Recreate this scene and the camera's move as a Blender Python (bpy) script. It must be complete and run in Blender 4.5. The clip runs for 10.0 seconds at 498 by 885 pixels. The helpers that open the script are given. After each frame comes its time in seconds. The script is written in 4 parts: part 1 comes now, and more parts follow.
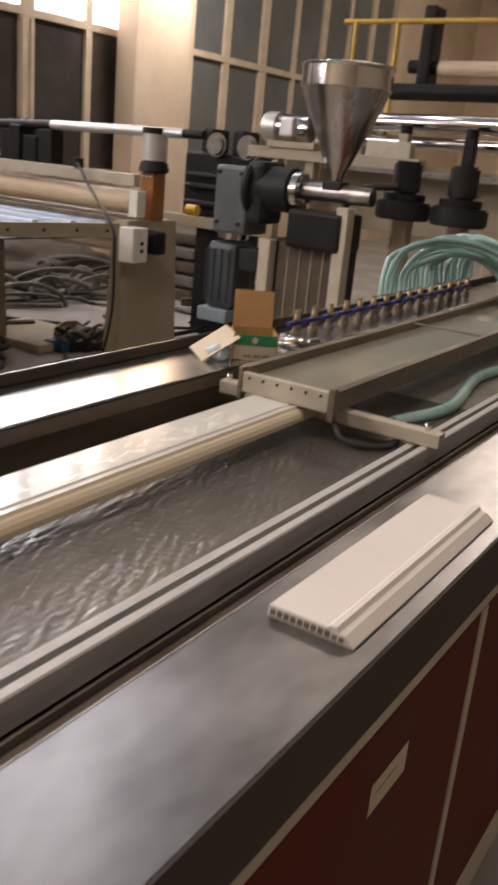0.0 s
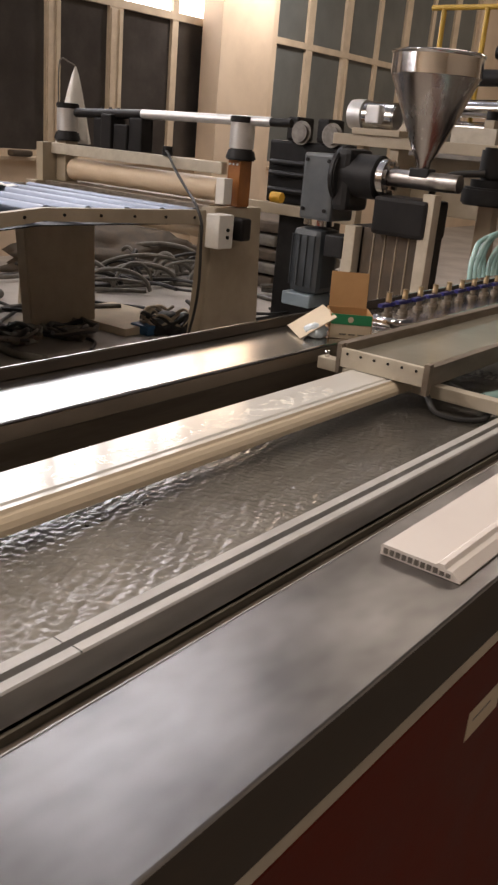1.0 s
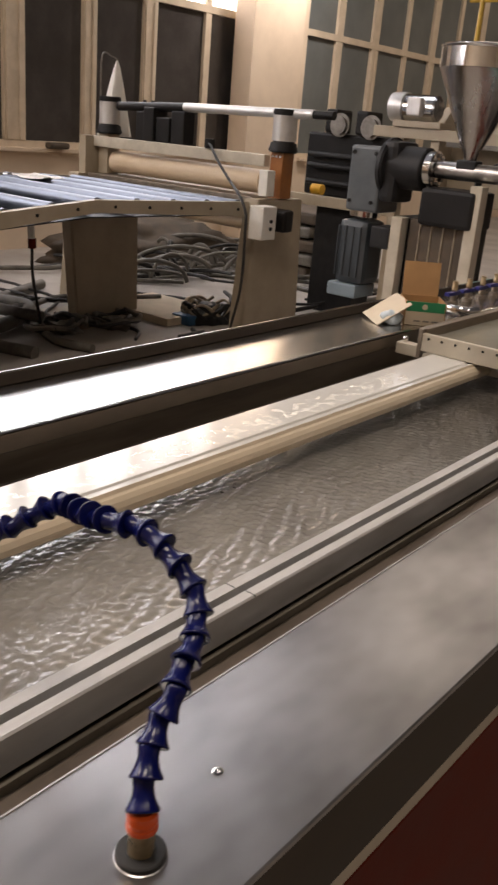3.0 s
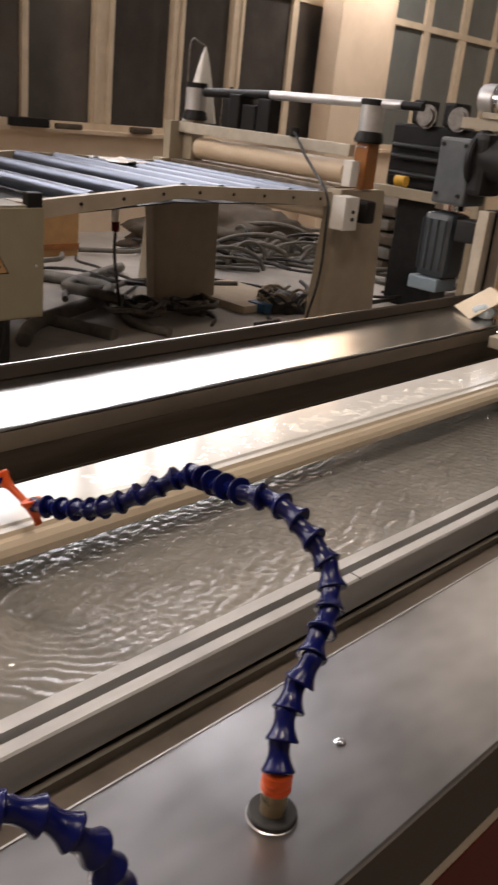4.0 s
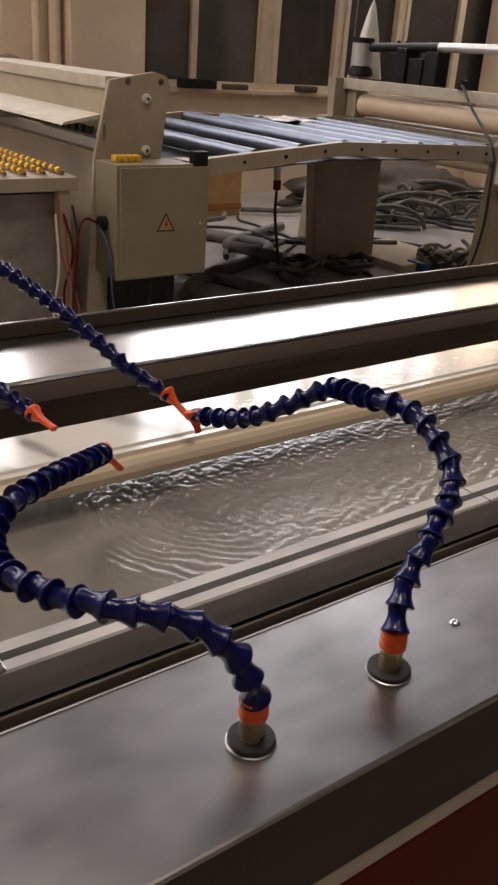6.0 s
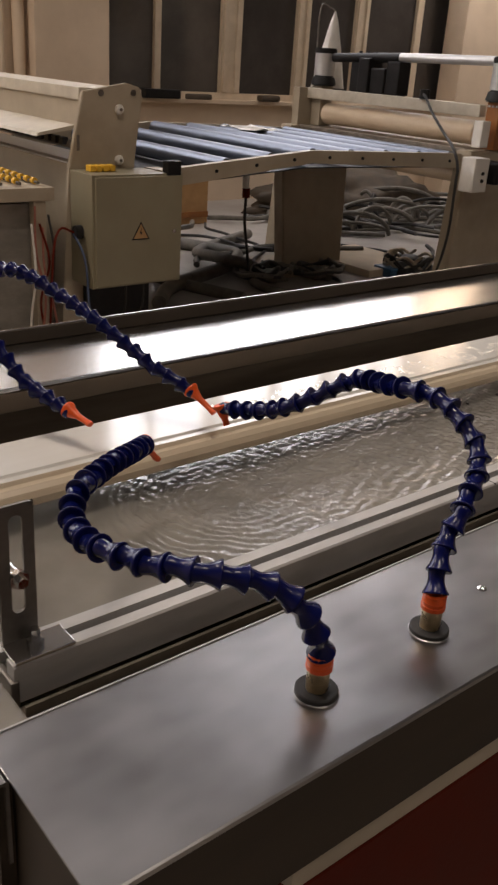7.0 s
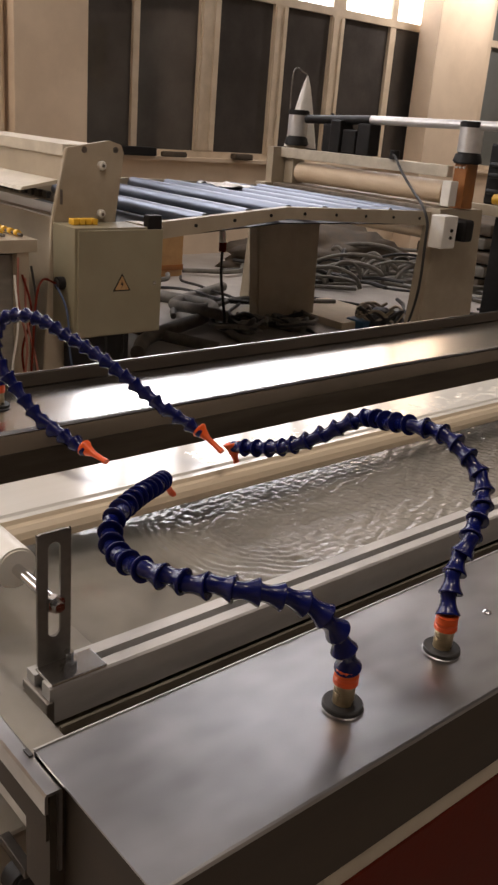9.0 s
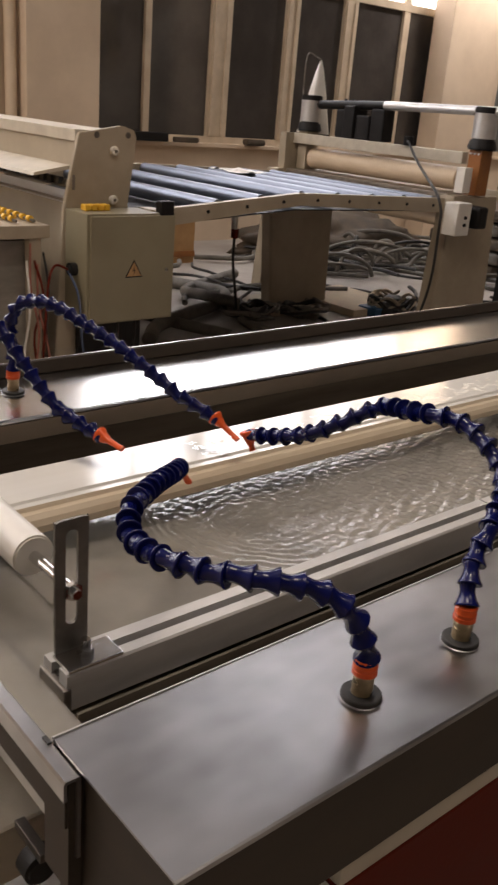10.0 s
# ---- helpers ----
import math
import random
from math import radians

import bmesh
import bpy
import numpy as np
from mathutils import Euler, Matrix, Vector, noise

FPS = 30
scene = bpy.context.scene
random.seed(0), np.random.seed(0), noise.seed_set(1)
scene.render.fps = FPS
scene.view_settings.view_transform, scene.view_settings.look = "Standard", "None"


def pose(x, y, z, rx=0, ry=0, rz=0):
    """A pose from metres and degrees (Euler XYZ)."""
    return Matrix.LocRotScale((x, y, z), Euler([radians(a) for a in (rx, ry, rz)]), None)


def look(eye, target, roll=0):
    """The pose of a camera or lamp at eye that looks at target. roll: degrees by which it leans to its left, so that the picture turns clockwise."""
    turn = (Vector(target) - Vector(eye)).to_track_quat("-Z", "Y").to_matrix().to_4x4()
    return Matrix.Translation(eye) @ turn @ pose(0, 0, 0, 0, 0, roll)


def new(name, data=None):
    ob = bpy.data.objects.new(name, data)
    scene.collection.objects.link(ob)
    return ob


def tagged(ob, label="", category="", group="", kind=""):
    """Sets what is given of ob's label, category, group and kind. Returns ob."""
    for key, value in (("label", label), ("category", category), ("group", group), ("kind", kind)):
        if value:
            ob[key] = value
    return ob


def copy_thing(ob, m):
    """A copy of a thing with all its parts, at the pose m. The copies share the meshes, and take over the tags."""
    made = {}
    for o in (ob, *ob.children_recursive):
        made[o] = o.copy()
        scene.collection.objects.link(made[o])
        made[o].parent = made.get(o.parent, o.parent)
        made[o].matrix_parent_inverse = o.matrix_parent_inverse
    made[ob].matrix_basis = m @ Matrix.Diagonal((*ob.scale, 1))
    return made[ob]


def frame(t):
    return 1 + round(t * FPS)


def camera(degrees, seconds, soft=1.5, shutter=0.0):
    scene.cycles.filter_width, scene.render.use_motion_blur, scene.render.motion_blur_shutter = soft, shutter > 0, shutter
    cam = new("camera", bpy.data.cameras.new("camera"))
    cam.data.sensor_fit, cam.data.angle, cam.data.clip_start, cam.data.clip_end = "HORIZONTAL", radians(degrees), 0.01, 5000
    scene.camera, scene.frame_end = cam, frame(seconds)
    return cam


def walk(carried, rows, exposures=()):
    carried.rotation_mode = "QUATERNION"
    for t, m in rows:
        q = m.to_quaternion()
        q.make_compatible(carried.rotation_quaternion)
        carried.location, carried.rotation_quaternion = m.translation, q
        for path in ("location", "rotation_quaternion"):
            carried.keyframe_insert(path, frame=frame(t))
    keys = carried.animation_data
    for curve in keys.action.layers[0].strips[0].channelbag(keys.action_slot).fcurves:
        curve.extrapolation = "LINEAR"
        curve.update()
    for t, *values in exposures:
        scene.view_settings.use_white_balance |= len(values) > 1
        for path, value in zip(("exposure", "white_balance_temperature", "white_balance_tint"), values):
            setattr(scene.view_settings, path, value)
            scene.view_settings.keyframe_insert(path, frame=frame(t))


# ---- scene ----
cam = camera(32.09, 10.0, soft=2.4, shutter=0.5)
EXPOSURES = [(0, 0.0, 6850, 19), (0.5, -0.12, 6850, 19), (1, 0.02, 6850, 19), (1.5, -0.1, 6850, 19), (2, -0.2, 6850, 19), (2.5, -0.05, 6850, 19), (4, 0.08, 6850, 19), (4.5, 0.12, 6850, 19), (5, -0.32, 6850, 19), (5.5, -0.28, 6850, 19), (6, -0.25, 6850, 19), (7.5, -0.4, 6850, 19), (8, -0.2, 6850, 19), (8.5, -0.1, 6850, 19), (10, -0.08, 6850, 19)]
PATH = [
    (0.0, (0.4088, 0.1356, 1.3948), (-0.5825, 1.7526, 0.7606), 5.41),
    (0.5, (0.4521, 0.0532, 1.3878), (-0.6318, 1.5807, 0.6863), 4.80),
    (1.0, (0.4311, 0.0027, 1.3911), (-0.6845, 1.5205, 0.7191), 5.12),
    (1.5, (0.4127, -0.0604, 1.3907), (-0.6140, 1.5158, 0.7115), 5.44),
    (2.0, (0.3960, -0.0874, 1.3829), (-0.5757, 1.5228, 0.7027), 6.46),
    (2.5, (0.3903, -0.1307, 1.3901), (-0.6780, 1.4145, 0.7036), 5.21),
    (4.0, (0.3511, -0.2239, 1.3806), (-0.8913, 1.1648, 0.6541), 6.23),
    (4.5, (0.3407, -0.2281, 1.3678), (-0.9874, 1.0551, 0.6000), 5.95),
    (5.0, (0.3451, -0.2362, 1.3560), (-1.0016, 0.9990, 0.5433), 6.14),
    (5.5, (0.3956, -0.2519, 1.3671), (-1.0088, 0.9122, 0.5470), 5.45),
    (6.0, (0.4361, -0.2838, 1.3738), (-1.0073, 0.8226, 0.5418), 4.18),
    (7.5, (0.4495, -0.4180, 1.3794), (-0.9331, 0.7898, 0.5860), 4.00),
    (8.0, (0.4567, -0.4365, 1.3790), (-0.9470, 0.7715, 0.6236), 3.90),
    (8.5, (0.4626, -0.4500, 1.3820), (-0.9493, 0.7823, 0.6836), 4.22),
    (9.0, (0.4579, -0.4523, 1.3798), (-0.9351, 0.8025, 0.6834), 4.75),
    (9.5, (0.4573, -0.4501, 1.3795), (-0.9159, 0.8218, 0.6749), 4.74),
    (10.0, (0.4488, -0.4548, 1.3781), (-0.9492, 0.7779, 0.6526), 4.89),
]
walk(cam, [(t, look(eye, target, roll)) for t, eye, target, roll in PATH], EXPOSURES)

# ---- world and light ----
world = bpy.data.worlds.new("world")
scene.world = world
world.use_nodes = True
world.node_tree.nodes["Background"].inputs[0].default_value = (0.9, 0.85, 0.75, 1)
world.node_tree.nodes["Background"].inputs[1].default_value = 0.008
scene.view_settings.exposure = 0.0


def lamp(name, x, y, z, sx, sy, power, colour, lean=0.0):
    data = bpy.data.lights.new(name, "AREA")
    data.shape, data.size, data.size_y, data.energy, data.color = "RECTANGLE", sx, sy, power, colour
    ob = new(name, data)
    ob.matrix_basis = pose(x, y, z, 0, lean, 0)
    return ob


WARM = (1.0, 0.92, 0.8)
lamp("lamp_ceiling", -3.4, 8.9, 6.2, 1.4, 2.4, 26, (1.0, 0.9, 0.74))
for strip_x in (-5.9, -5.0, -4.1):
    lamp("lamp_strip", strip_x, 5.4, 6.2, 0.14, 2.4, 12, (0.86, 0.93, 1.0))
lamp("lamp_ceiling", -3.3, 14.5, 6.2, 0.5, 1.6, 130, WARM)
lamp("lamp_ceiling", -0.5, 0.0, 6.2, 0.6, 1.6, 115, WARM)
lamp("lamp_ceiling", -5.0, -2.0, 6.2, 0.5, 1.6, 200, WARM)
lamp("lamp_column", -5.9, 8.95, 3.9, 0.3, 0.6, 66, (1.0, 0.97, 0.92), 48)
lamp("lamp_ceiling", 2.4, 1.2, 6.2, 0.6, 1.6, 44, WARM)


# ---- materials ----
def material(name, colour, rough=0.5, metal=0.0, dark=None, scale=6.0, amount=0.5, bump=0.0, bump_scale=60.0, stretch=(1, 1, 1), rough_var=0.1, emit=0.0, spec=0.5, coat=0.0, detail=8, span=(0.28, 0.72)):
    m = bpy.data.materials.new(name)
    m.use_nodes = True
    nt = m.node_tree
    b = nt.nodes["Principled BSDF"]
    b.inputs["Metallic"].default_value = metal
    b.inputs["Specular IOR Level"].default_value = spec
    b.inputs["Coat Weight"].default_value = coat
    tc = nt.nodes.new("ShaderNodeTexCoord")
    mp = nt.nodes.new("ShaderNodeMapping")
    mp.inputs["Scale"].default_value = stretch
    nt.links.new(tc.outputs["Object"], mp.inputs["Vector"])
    n1 = nt.nodes.new("ShaderNodeTexNoise")
    n1.inputs["Scale"].default_value, n1.inputs["Detail"].default_value, n1.inputs["Roughness"].default_value = scale, detail, 0.62
    n2 = nt.nodes.new("ShaderNodeTexNoise")
    n2.inputs["Scale"].default_value, n2.inputs["Detail"].default_value = bump_scale, 5
    for n in (n1, n2):
        nt.links.new(mp.outputs[0], n.inputs["Vector"])
    ramp = nt.nodes.new("ShaderNodeValToRGB")
    ramp.color_ramp.interpolation = "EASE"
    ramp.color_ramp.elements[0].position, ramp.color_ramp.elements[1].position = span
    d = dark or tuple(c * (1 - amount) for c in colour)
    ramp.color_ramp.elements[0].color, ramp.color_ramp.elements[1].color = (*d, 1), (*colour, 1)
    nt.links.new(n1.outputs[0], ramp.inputs[0])
    nt.links.new(ramp.outputs[0], b.inputs["Base Color"])
    rr = nt.nodes.new("ShaderNodeMapRange")
    rr.inputs["To Min"].default_value, rr.inputs["To Max"].default_value = max(0.02, rough - rough_var), min(1, rough + rough_var)
    rr.inputs["From Min"].default_value, rr.inputs["From Max"].default_value = min(0.2, span[0]), max(0.8, span[1])
    nt.links.new(n1.outputs[0], rr.inputs[0])
    nt.links.new(rr.outputs[0], b.inputs["Roughness"])
    if bump:
        bp = nt.nodes.new("ShaderNodeBump")
        bp.inputs["Strength"].default_value, bp.inputs["Distance"].default_value = bump, 0.002
        nt.links.new(n2.outputs[0], bp.inputs["Height"])
        nt.links.new(bp.outputs[0], b.inputs["Normal"])
    if emit:
        b.inputs["Emission Color"].default_value = (*colour, 1)
        b.inputs["Emission Strength"].default_value = emit
    return m


STEEL = material("brushed_stainless", (0.66, 0.65, 0.645), 0.315, 1.0, dark=(0.2, 0.192, 0.186), scale=7, stretch=(1.4, 0.75, 1.4), rough_var=0.03, detail=3, span=(0.05, 0.95))
# steel with the shade of the unlit sides put into its colour
SHADED_STEEL = material("shade_brown_steel", (0.07, 0.055, 0.042), 0.6, 0.1, dark=(0.042, 0.033, 0.025), scale=7, stretch=(1, 0.4, 2), spec=0.25)
SATIN = material("satin_silver", (0.64, 0.63, 0.62), 0.4, 0.6, dark=(0.52, 0.51, 0.49), scale=10)
STEEL_BRIGHT = material("stainless_sheet", (0.7, 0.69, 0.67), 0.2, 1.0, dark=(0.58, 0.565, 0.545), scale=5, stretch=(1.5, 0.6, 1.5), rough_var=0.05)
STEEL_DARK = material("dirty_steel", (0.26, 0.24, 0.215), 0.5, 0.8, dark=(0.14, 0.125, 0.11), scale=14, bump=0.15)
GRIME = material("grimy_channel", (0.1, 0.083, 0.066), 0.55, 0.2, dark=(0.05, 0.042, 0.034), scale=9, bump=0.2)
ALU = material("milled_aluminium", (0.58, 0.565, 0.545), 0.42, 0.65, dark=(0.46, 0.445, 0.42), scale=18, bump=0.05, stretch=(2, 0.5, 2))
RAIL = material("dull_anodised_rail", (0.56, 0.545, 0.52), 0.5, 0.2, dark=(0.44, 0.425, 0.4), scale=14, bump=0.05, stretch=(2, 0.5, 2))
CHROME = material("chrome", (0.8, 0.8, 0.8), 0.12, 1.0, amount=0.15, rough_var=0.04)
BRASS = material("brass", (0.76, 0.61, 0.38), 0.3, 0.8, dark=(0.45, 0.34, 0.2), scale=40)
RED = material("red_paint", (0.128, 0.012, 0.004), 0.55, 0.0, dark=(0.095, 0.009, 0.003), scale=3, bump=0.08, bump_scale=160, spec=0.1)
CREAM = material("cream_paint", (0.55, 0.495, 0.395), 0.5, dark=(0.43, 0.38, 0.295), scale=9, bump=0.1)
PVC = material("cream_pvc", (0.66, 0.65, 0.61), 0.11, dark=(0.61, 0.595, 0.55), scale=3, rough_var=0.04, stretch=(4, 0.3, 4))
PVC_EDGE = material("ivory_pvc", (0.7, 0.6, 0.45), 0.3, dark=(0.66, 0.55, 0.4), scale=3, stretch=(4, 0.3, 4))
BOARD = material("matt_pvc_board", (0.72, 0.67, 0.62), 0.5, dark=(0.68, 0.62, 0.57), scale=4, bump=0.05)
BLUE = material("blue_plastic", (0.003, 0.006, 0.08), 0.24, dark=(0.002, 0.004, 0.055), scale=30, rough_var=0.06, spec=0.32)
ORANGE = material("orange_plastic", (0.85, 0.105, 0.014), 0.35, dark=(0.7, 0.09, 0.01), scale=40)
RUBBER = material("black_rubber", (0.022, 0.021, 0.02), 0.6, dark=(0.012, 0.012, 0.011), scale=40, bump=0.2)
BEIGE = material("beige_machine_paint", (0.41, 0.345, 0.255), 0.45, dark=(0.33, 0.275, 0.198), scale=4, bump=0.12, bump_scale=120)
GREEN_BEIGE = material("olive_beige_enamel", (0.27, 0.24, 0.16), 0.4, dark=(0.23, 0.2, 0.13), scale=3, bump=0.06, bump_scale=140)
IRON = material("dark_cast_iron", (0.026, 0.026, 0.027), 0.5, 0.1, dark=(0.016, 0.016, 0.017), scale=14, bump=0.2, bump_scale=80, spec=0.25)
BLUEGREY = material("blue_grey_enamel", (0.1, 0.112, 0.12), 0.42, dark=(0.07, 0.08, 0.088), scale=8, bump=0.15)
MOTOR = material("dark_blue_grey_enamel", (0.045, 0.054, 0.062), 0.42, dark=(0.03, 0.037, 0.043), scale=8, bump=0.15)
UMBER = material("dusty_brown_sheet", (0.1, 0.072, 0.047), 0.7, dark=(0.05, 0.037, 0.025), scale=7, bump=0.3)
WOODROLL = material("cream_rubber_roller", (0.68, 0.54, 0.38), 0.5, dark=(0.58, 0.44, 0.29), scale=6, stretch=(1, 4, 4))
WALL = material("yellowed_plaster", (0.75, 0.605, 0.45), 0.8, dark=(0.62, 0.49, 0.355), scale=1.3, bump=0.25, bump_scale=30)
FRAME = material("aged_window_frame", (0.68, 0.56, 0.415), 0.5, dark=(0.55, 0.445, 0.32), scale=5, bump=0.1)
FLOOR = material("grey_concrete", (0.42, 0.385, 0.345), 0.6, dark=(0.27, 0.24, 0.205), scale=1.6, bump=0.3, bump_scale=25)
CABLE = material("black_cable", (0.02, 0.019, 0.018), 0.5, dark=(0.018, 0.017, 0.016), scale=12)
GREYHOSE = material("grey_hose", (0.17, 0.155, 0.13), 0.55, dark=(0.085, 0.077, 0.064), scale=10)
BROWN = material("brown_enamel", (0.34, 0.13, 0.03), 0.4, dark=(0.22, 0.08, 0.02), scale=8)
WHITE = material("white_plastic", (0.78, 0.75, 0.68), 0.4, amount=0.12, scale=12)
YELLOW = material("yellow_plastic", (0.85, 0.48, 0.04), 0.4, amount=0.2, scale=20)
YELLOW_PAINT = material("yellow_paint", (0.6, 0.38, 0.06), 0.45, amount=0.25, scale=6)
CARD = material("cardboard", (0.46, 0.27, 0.12), 0.8, dark=(0.38, 0.21, 0.09), scale=10, bump=0.15)
CARD_LIGHT = material("pale_cardboard", (0.62, 0.52, 0.38), 0.75, amount=0.12, scale=8)
GREEN = material("green_print", (0.02, 0.26, 0.11), 0.45, amount=0.15, scale=10)
SALMON = material("faded_red_plastic", (0.36, 0.13, 0.09), 0.5, amount=0.3, scale=20)
DUSTY = material("dusty_clear_sheet", (0.27, 0.25, 0.215), 0.35, dark=(0.17, 0.155, 0.13), scale=5, stretch=(1, 1, 2), bump=0.4, bump_scale=9)
TEAL = material("clear_teal_hose", (0.36, 0.55, 0.52), 0.2, dark=(0.25, 0.44, 0.42), scale=8, spec=0.7)
NAVY = material("navy_plastic", (0.02, 0.02, 0.16), 0.35, amount=0.3, scale=20)
PANE_BRIGHT = material("lit_frosted_glass", (0.9, 0.95, 1.0), 0.4, amount=0.04, scale=1.2, emit=7.0)
PANE_SOFT = material("dusty_frosted_glass", (0.95, 0.95, 0.97), 0.4, amount=0.12, scale=1.2, emit=4.0)
PANE_DARK = material("dark_window_glass", (0.075, 0.067, 0.062), 0.07, amount=0.4, scale=2, spec=0.6, rough_var=0.05)
PANE_GREY = material("dusty_blue_grey_glass", (0.16, 0.17, 0.16), 0.35, dark=(0.11, 0.12, 0.115), scale=1.5)
BLACK = material("black_enamel", (0.016, 0.015, 0.015), 0.5, amount=0.4, scale=12, spec=0.2)
FOAM = material("tank_bottom", (0.2, 0.18, 0.14), 0.4, 0.4, dark=(0.12, 0.105, 0.08), scale=9)


def water_material(name, relief, rough, tone, clear=None):
    """Murky water; clear gives the dark tone that paints shade and dark reflection further along the tank."""
    m = bpy.data.materials.new(name)
    m.use_nodes = True
    nt = m.node_tree
    b = nt.nodes["Principled BSDF"]
    b.inputs["Roughness"].default_value = rough
    b.inputs["Subsurface Weight"].default_value, b.inputs["Subsurface Scale"].default_value = 1.0, 0.08
    b.inputs["Subsurface Radius"].default_value = (1.0, 1.0, 0.9)
    b.inputs["IOR"].default_value = 1.33
    b.inputs["Specular IOR Level"].default_value = 1.0
    tc = nt.nodes.new("ShaderNodeTexCoord")
    silt = nt.nodes.new("ShaderNodeTexNoise")
    silt.inputs["Scale"].default_value, silt.inputs["Detail"].default_value = 9, 5
    nt.links.new(tc.outputs["Object"], silt.inputs["Vector"])
    ramp = nt.nodes.new("ShaderNodeValToRGB")
    ramp.color_ramp.elements[0].position, ramp.color_ramp.elements[1].position = 0.3, 0.7
    for e, k in zip(ramp.color_ramp.elements, (0.8, 1.12)):
        e.color = (tone * k, tone * k * 0.94, tone * k * 0.83, 1)
    nt.links.new(silt.outputs[0], ramp.inputs[0])
    colour = ramp.outputs[0]
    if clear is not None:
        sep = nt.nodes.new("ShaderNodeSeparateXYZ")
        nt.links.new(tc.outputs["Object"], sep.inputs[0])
        # base colour darkens along y, painting the shade near the tray
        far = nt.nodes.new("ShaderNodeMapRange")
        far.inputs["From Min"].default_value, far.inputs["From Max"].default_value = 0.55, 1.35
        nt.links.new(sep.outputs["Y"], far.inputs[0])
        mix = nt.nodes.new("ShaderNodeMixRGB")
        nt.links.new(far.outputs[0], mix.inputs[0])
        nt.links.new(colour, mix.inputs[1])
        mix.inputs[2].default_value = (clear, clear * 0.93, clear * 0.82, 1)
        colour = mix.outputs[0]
        still = nt.nodes.new("ShaderNodeMapRange")
        still.inputs["From Min"].default_value, still.inputs["From Max"].default_value = 0.03, 0.2
        still.inputs["To Min"].default_value, still.inputs["To Max"].default_value = 0.06, relief
        nt.links.new(sep.outputs["Y"], still.inputs[0])
    nt.links.new(colour, b.inputs["Base Color"])
    n = nt.nodes.new("ShaderNodeTexNoise")
    n.inputs["Scale"].default_value, n.inputs["Detail"].default_value, n.inputs["Distortion"].default_value = 70, 3, 0.8
    bp = nt.nodes.new("ShaderNodeBump")
    bp.inputs["Strength"].default_value, bp.inputs["Distance"].default_value = relief, 0.002
    if clear is not None:
        nt.links.new(still.outputs[0], bp.inputs["Strength"])
    nt.links.new(tc.outputs["Object"], n.inputs["Vector"])
    nt.links.new(n.outputs[0], bp.inputs["Height"])
    nt.links.new(bp.outputs[0], b.inputs["Normal"])
    return m


# last value: painted shade tone at the tray end
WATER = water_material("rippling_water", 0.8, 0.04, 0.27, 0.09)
WATER_CALM = water_material("murky_water", 0.06, 0.06, 0.34)


# ---- mesh helpers ----
def crisp(bm):
    """Keeps hard corners hard where round and flat faces meet."""
    for e in bm.edges:
        if len(e.link_faces) == 2 and e.calc_face_angle(0.0) > 0.75:
            e.smooth = False


def part(name, bm, mat, parent=None, label="", smooth=False, m=None):
    me = bpy.data.meshes.new(name)
    bmesh.ops.recalc_face_normals(bm, faces=bm.faces)
    if not smooth and len(bm.faces) < 20000:
        crisp(bm)
    if smooth:
        for f in bm.faces:
            f.smooth = True
    bm.to_mesh(me)
    bm.free()
    me.materials.append(mat)
    ob = new(name, me)
    if parent:
        ob.parent = parent
    if m is not None:
        ob.matrix_basis = m
    if label:
        tagged(ob, label)
    return ob


def thing(name, label, category, at=(0, 0, 0), group="", kind=""):
    ob = new(name)
    ob.location = at
    return tagged(ob, label, category, group, kind)


def box(x0, x1, y0, y1, z0, z1, bevel=0.0, bm=None):
    bm = bm or bmesh.new()
    r = bmesh.ops.create_cube(bm, size=1.0, matrix=Matrix.LocRotScale(((x0 + x1) / 2, (y0 + y1) / 2, (z0 + z1) / 2), None, (abs(x1 - x0), abs(y1 - y0), abs(z1 - z0))))
    if bevel:
        edges = list({e for v in r["verts"] for e in v.link_edges})
        bmesh.ops.bevel(bm, geom=edges, offset=bevel, segments=2, affect="EDGES", profile=0.6)
    return bm


def rod(a, b, r, seg=16, bm=None, r2=None, bevel=0.0):
    bm = bm or bmesh.new()
    a, b = Vector(a), Vector(b)
    d = b - a
    q = d.to_track_quat("Z", "Y")
    res = bmesh.ops.create_cone(bm, cap_ends=True, segments=seg, radius1=r, radius2=r if r2 is None else r2, depth=d.length, matrix=Matrix.LocRotScale((a + b) / 2, q, None))
    if bevel:
        ends = [e for e in {e for v in res["verts"] for e in v.link_edges} if len(e.link_faces) == 2 and any(len(f.verts) > 4 for f in e.link_faces)]
        bmesh.ops.bevel(bm, geom=ends, offset=bevel, segments=2, affect="EDGES")
    axis = d.normalized()
    slope = 0.2 if r2 is None else 0.9
    for f in bm.faces:
        f.normal_update()
        f.smooth = len(f.verts) == 4 and abs(f.normal.dot(axis)) < slope
    return bm


def lathe(profile, seg=20, bm=None, m=None):
    """Profile of (radius, height) turned round z."""
    bm = bm or bmesh.new()
    rings = []
    for r, z in profile:
        ring = []
        for k in range(seg):
            a = 2 * math.pi * k / seg
            v = Vector((r * math.cos(a), r * math.sin(a), z))
            ring.append(bm.verts.new(m @ v if m is not None else v))
        rings.append(ring)
    for lo, hi in zip(rings, rings[1:]):
        for k in range(seg):
            f = bm.faces.new((lo[k], lo[(k + 1) % seg], hi[(k + 1) % seg], hi[k]))
            f.smooth = True
    bm.faces.new(list(reversed(rings[0])))
    bm.faces.new(rings[-1])
    return bm


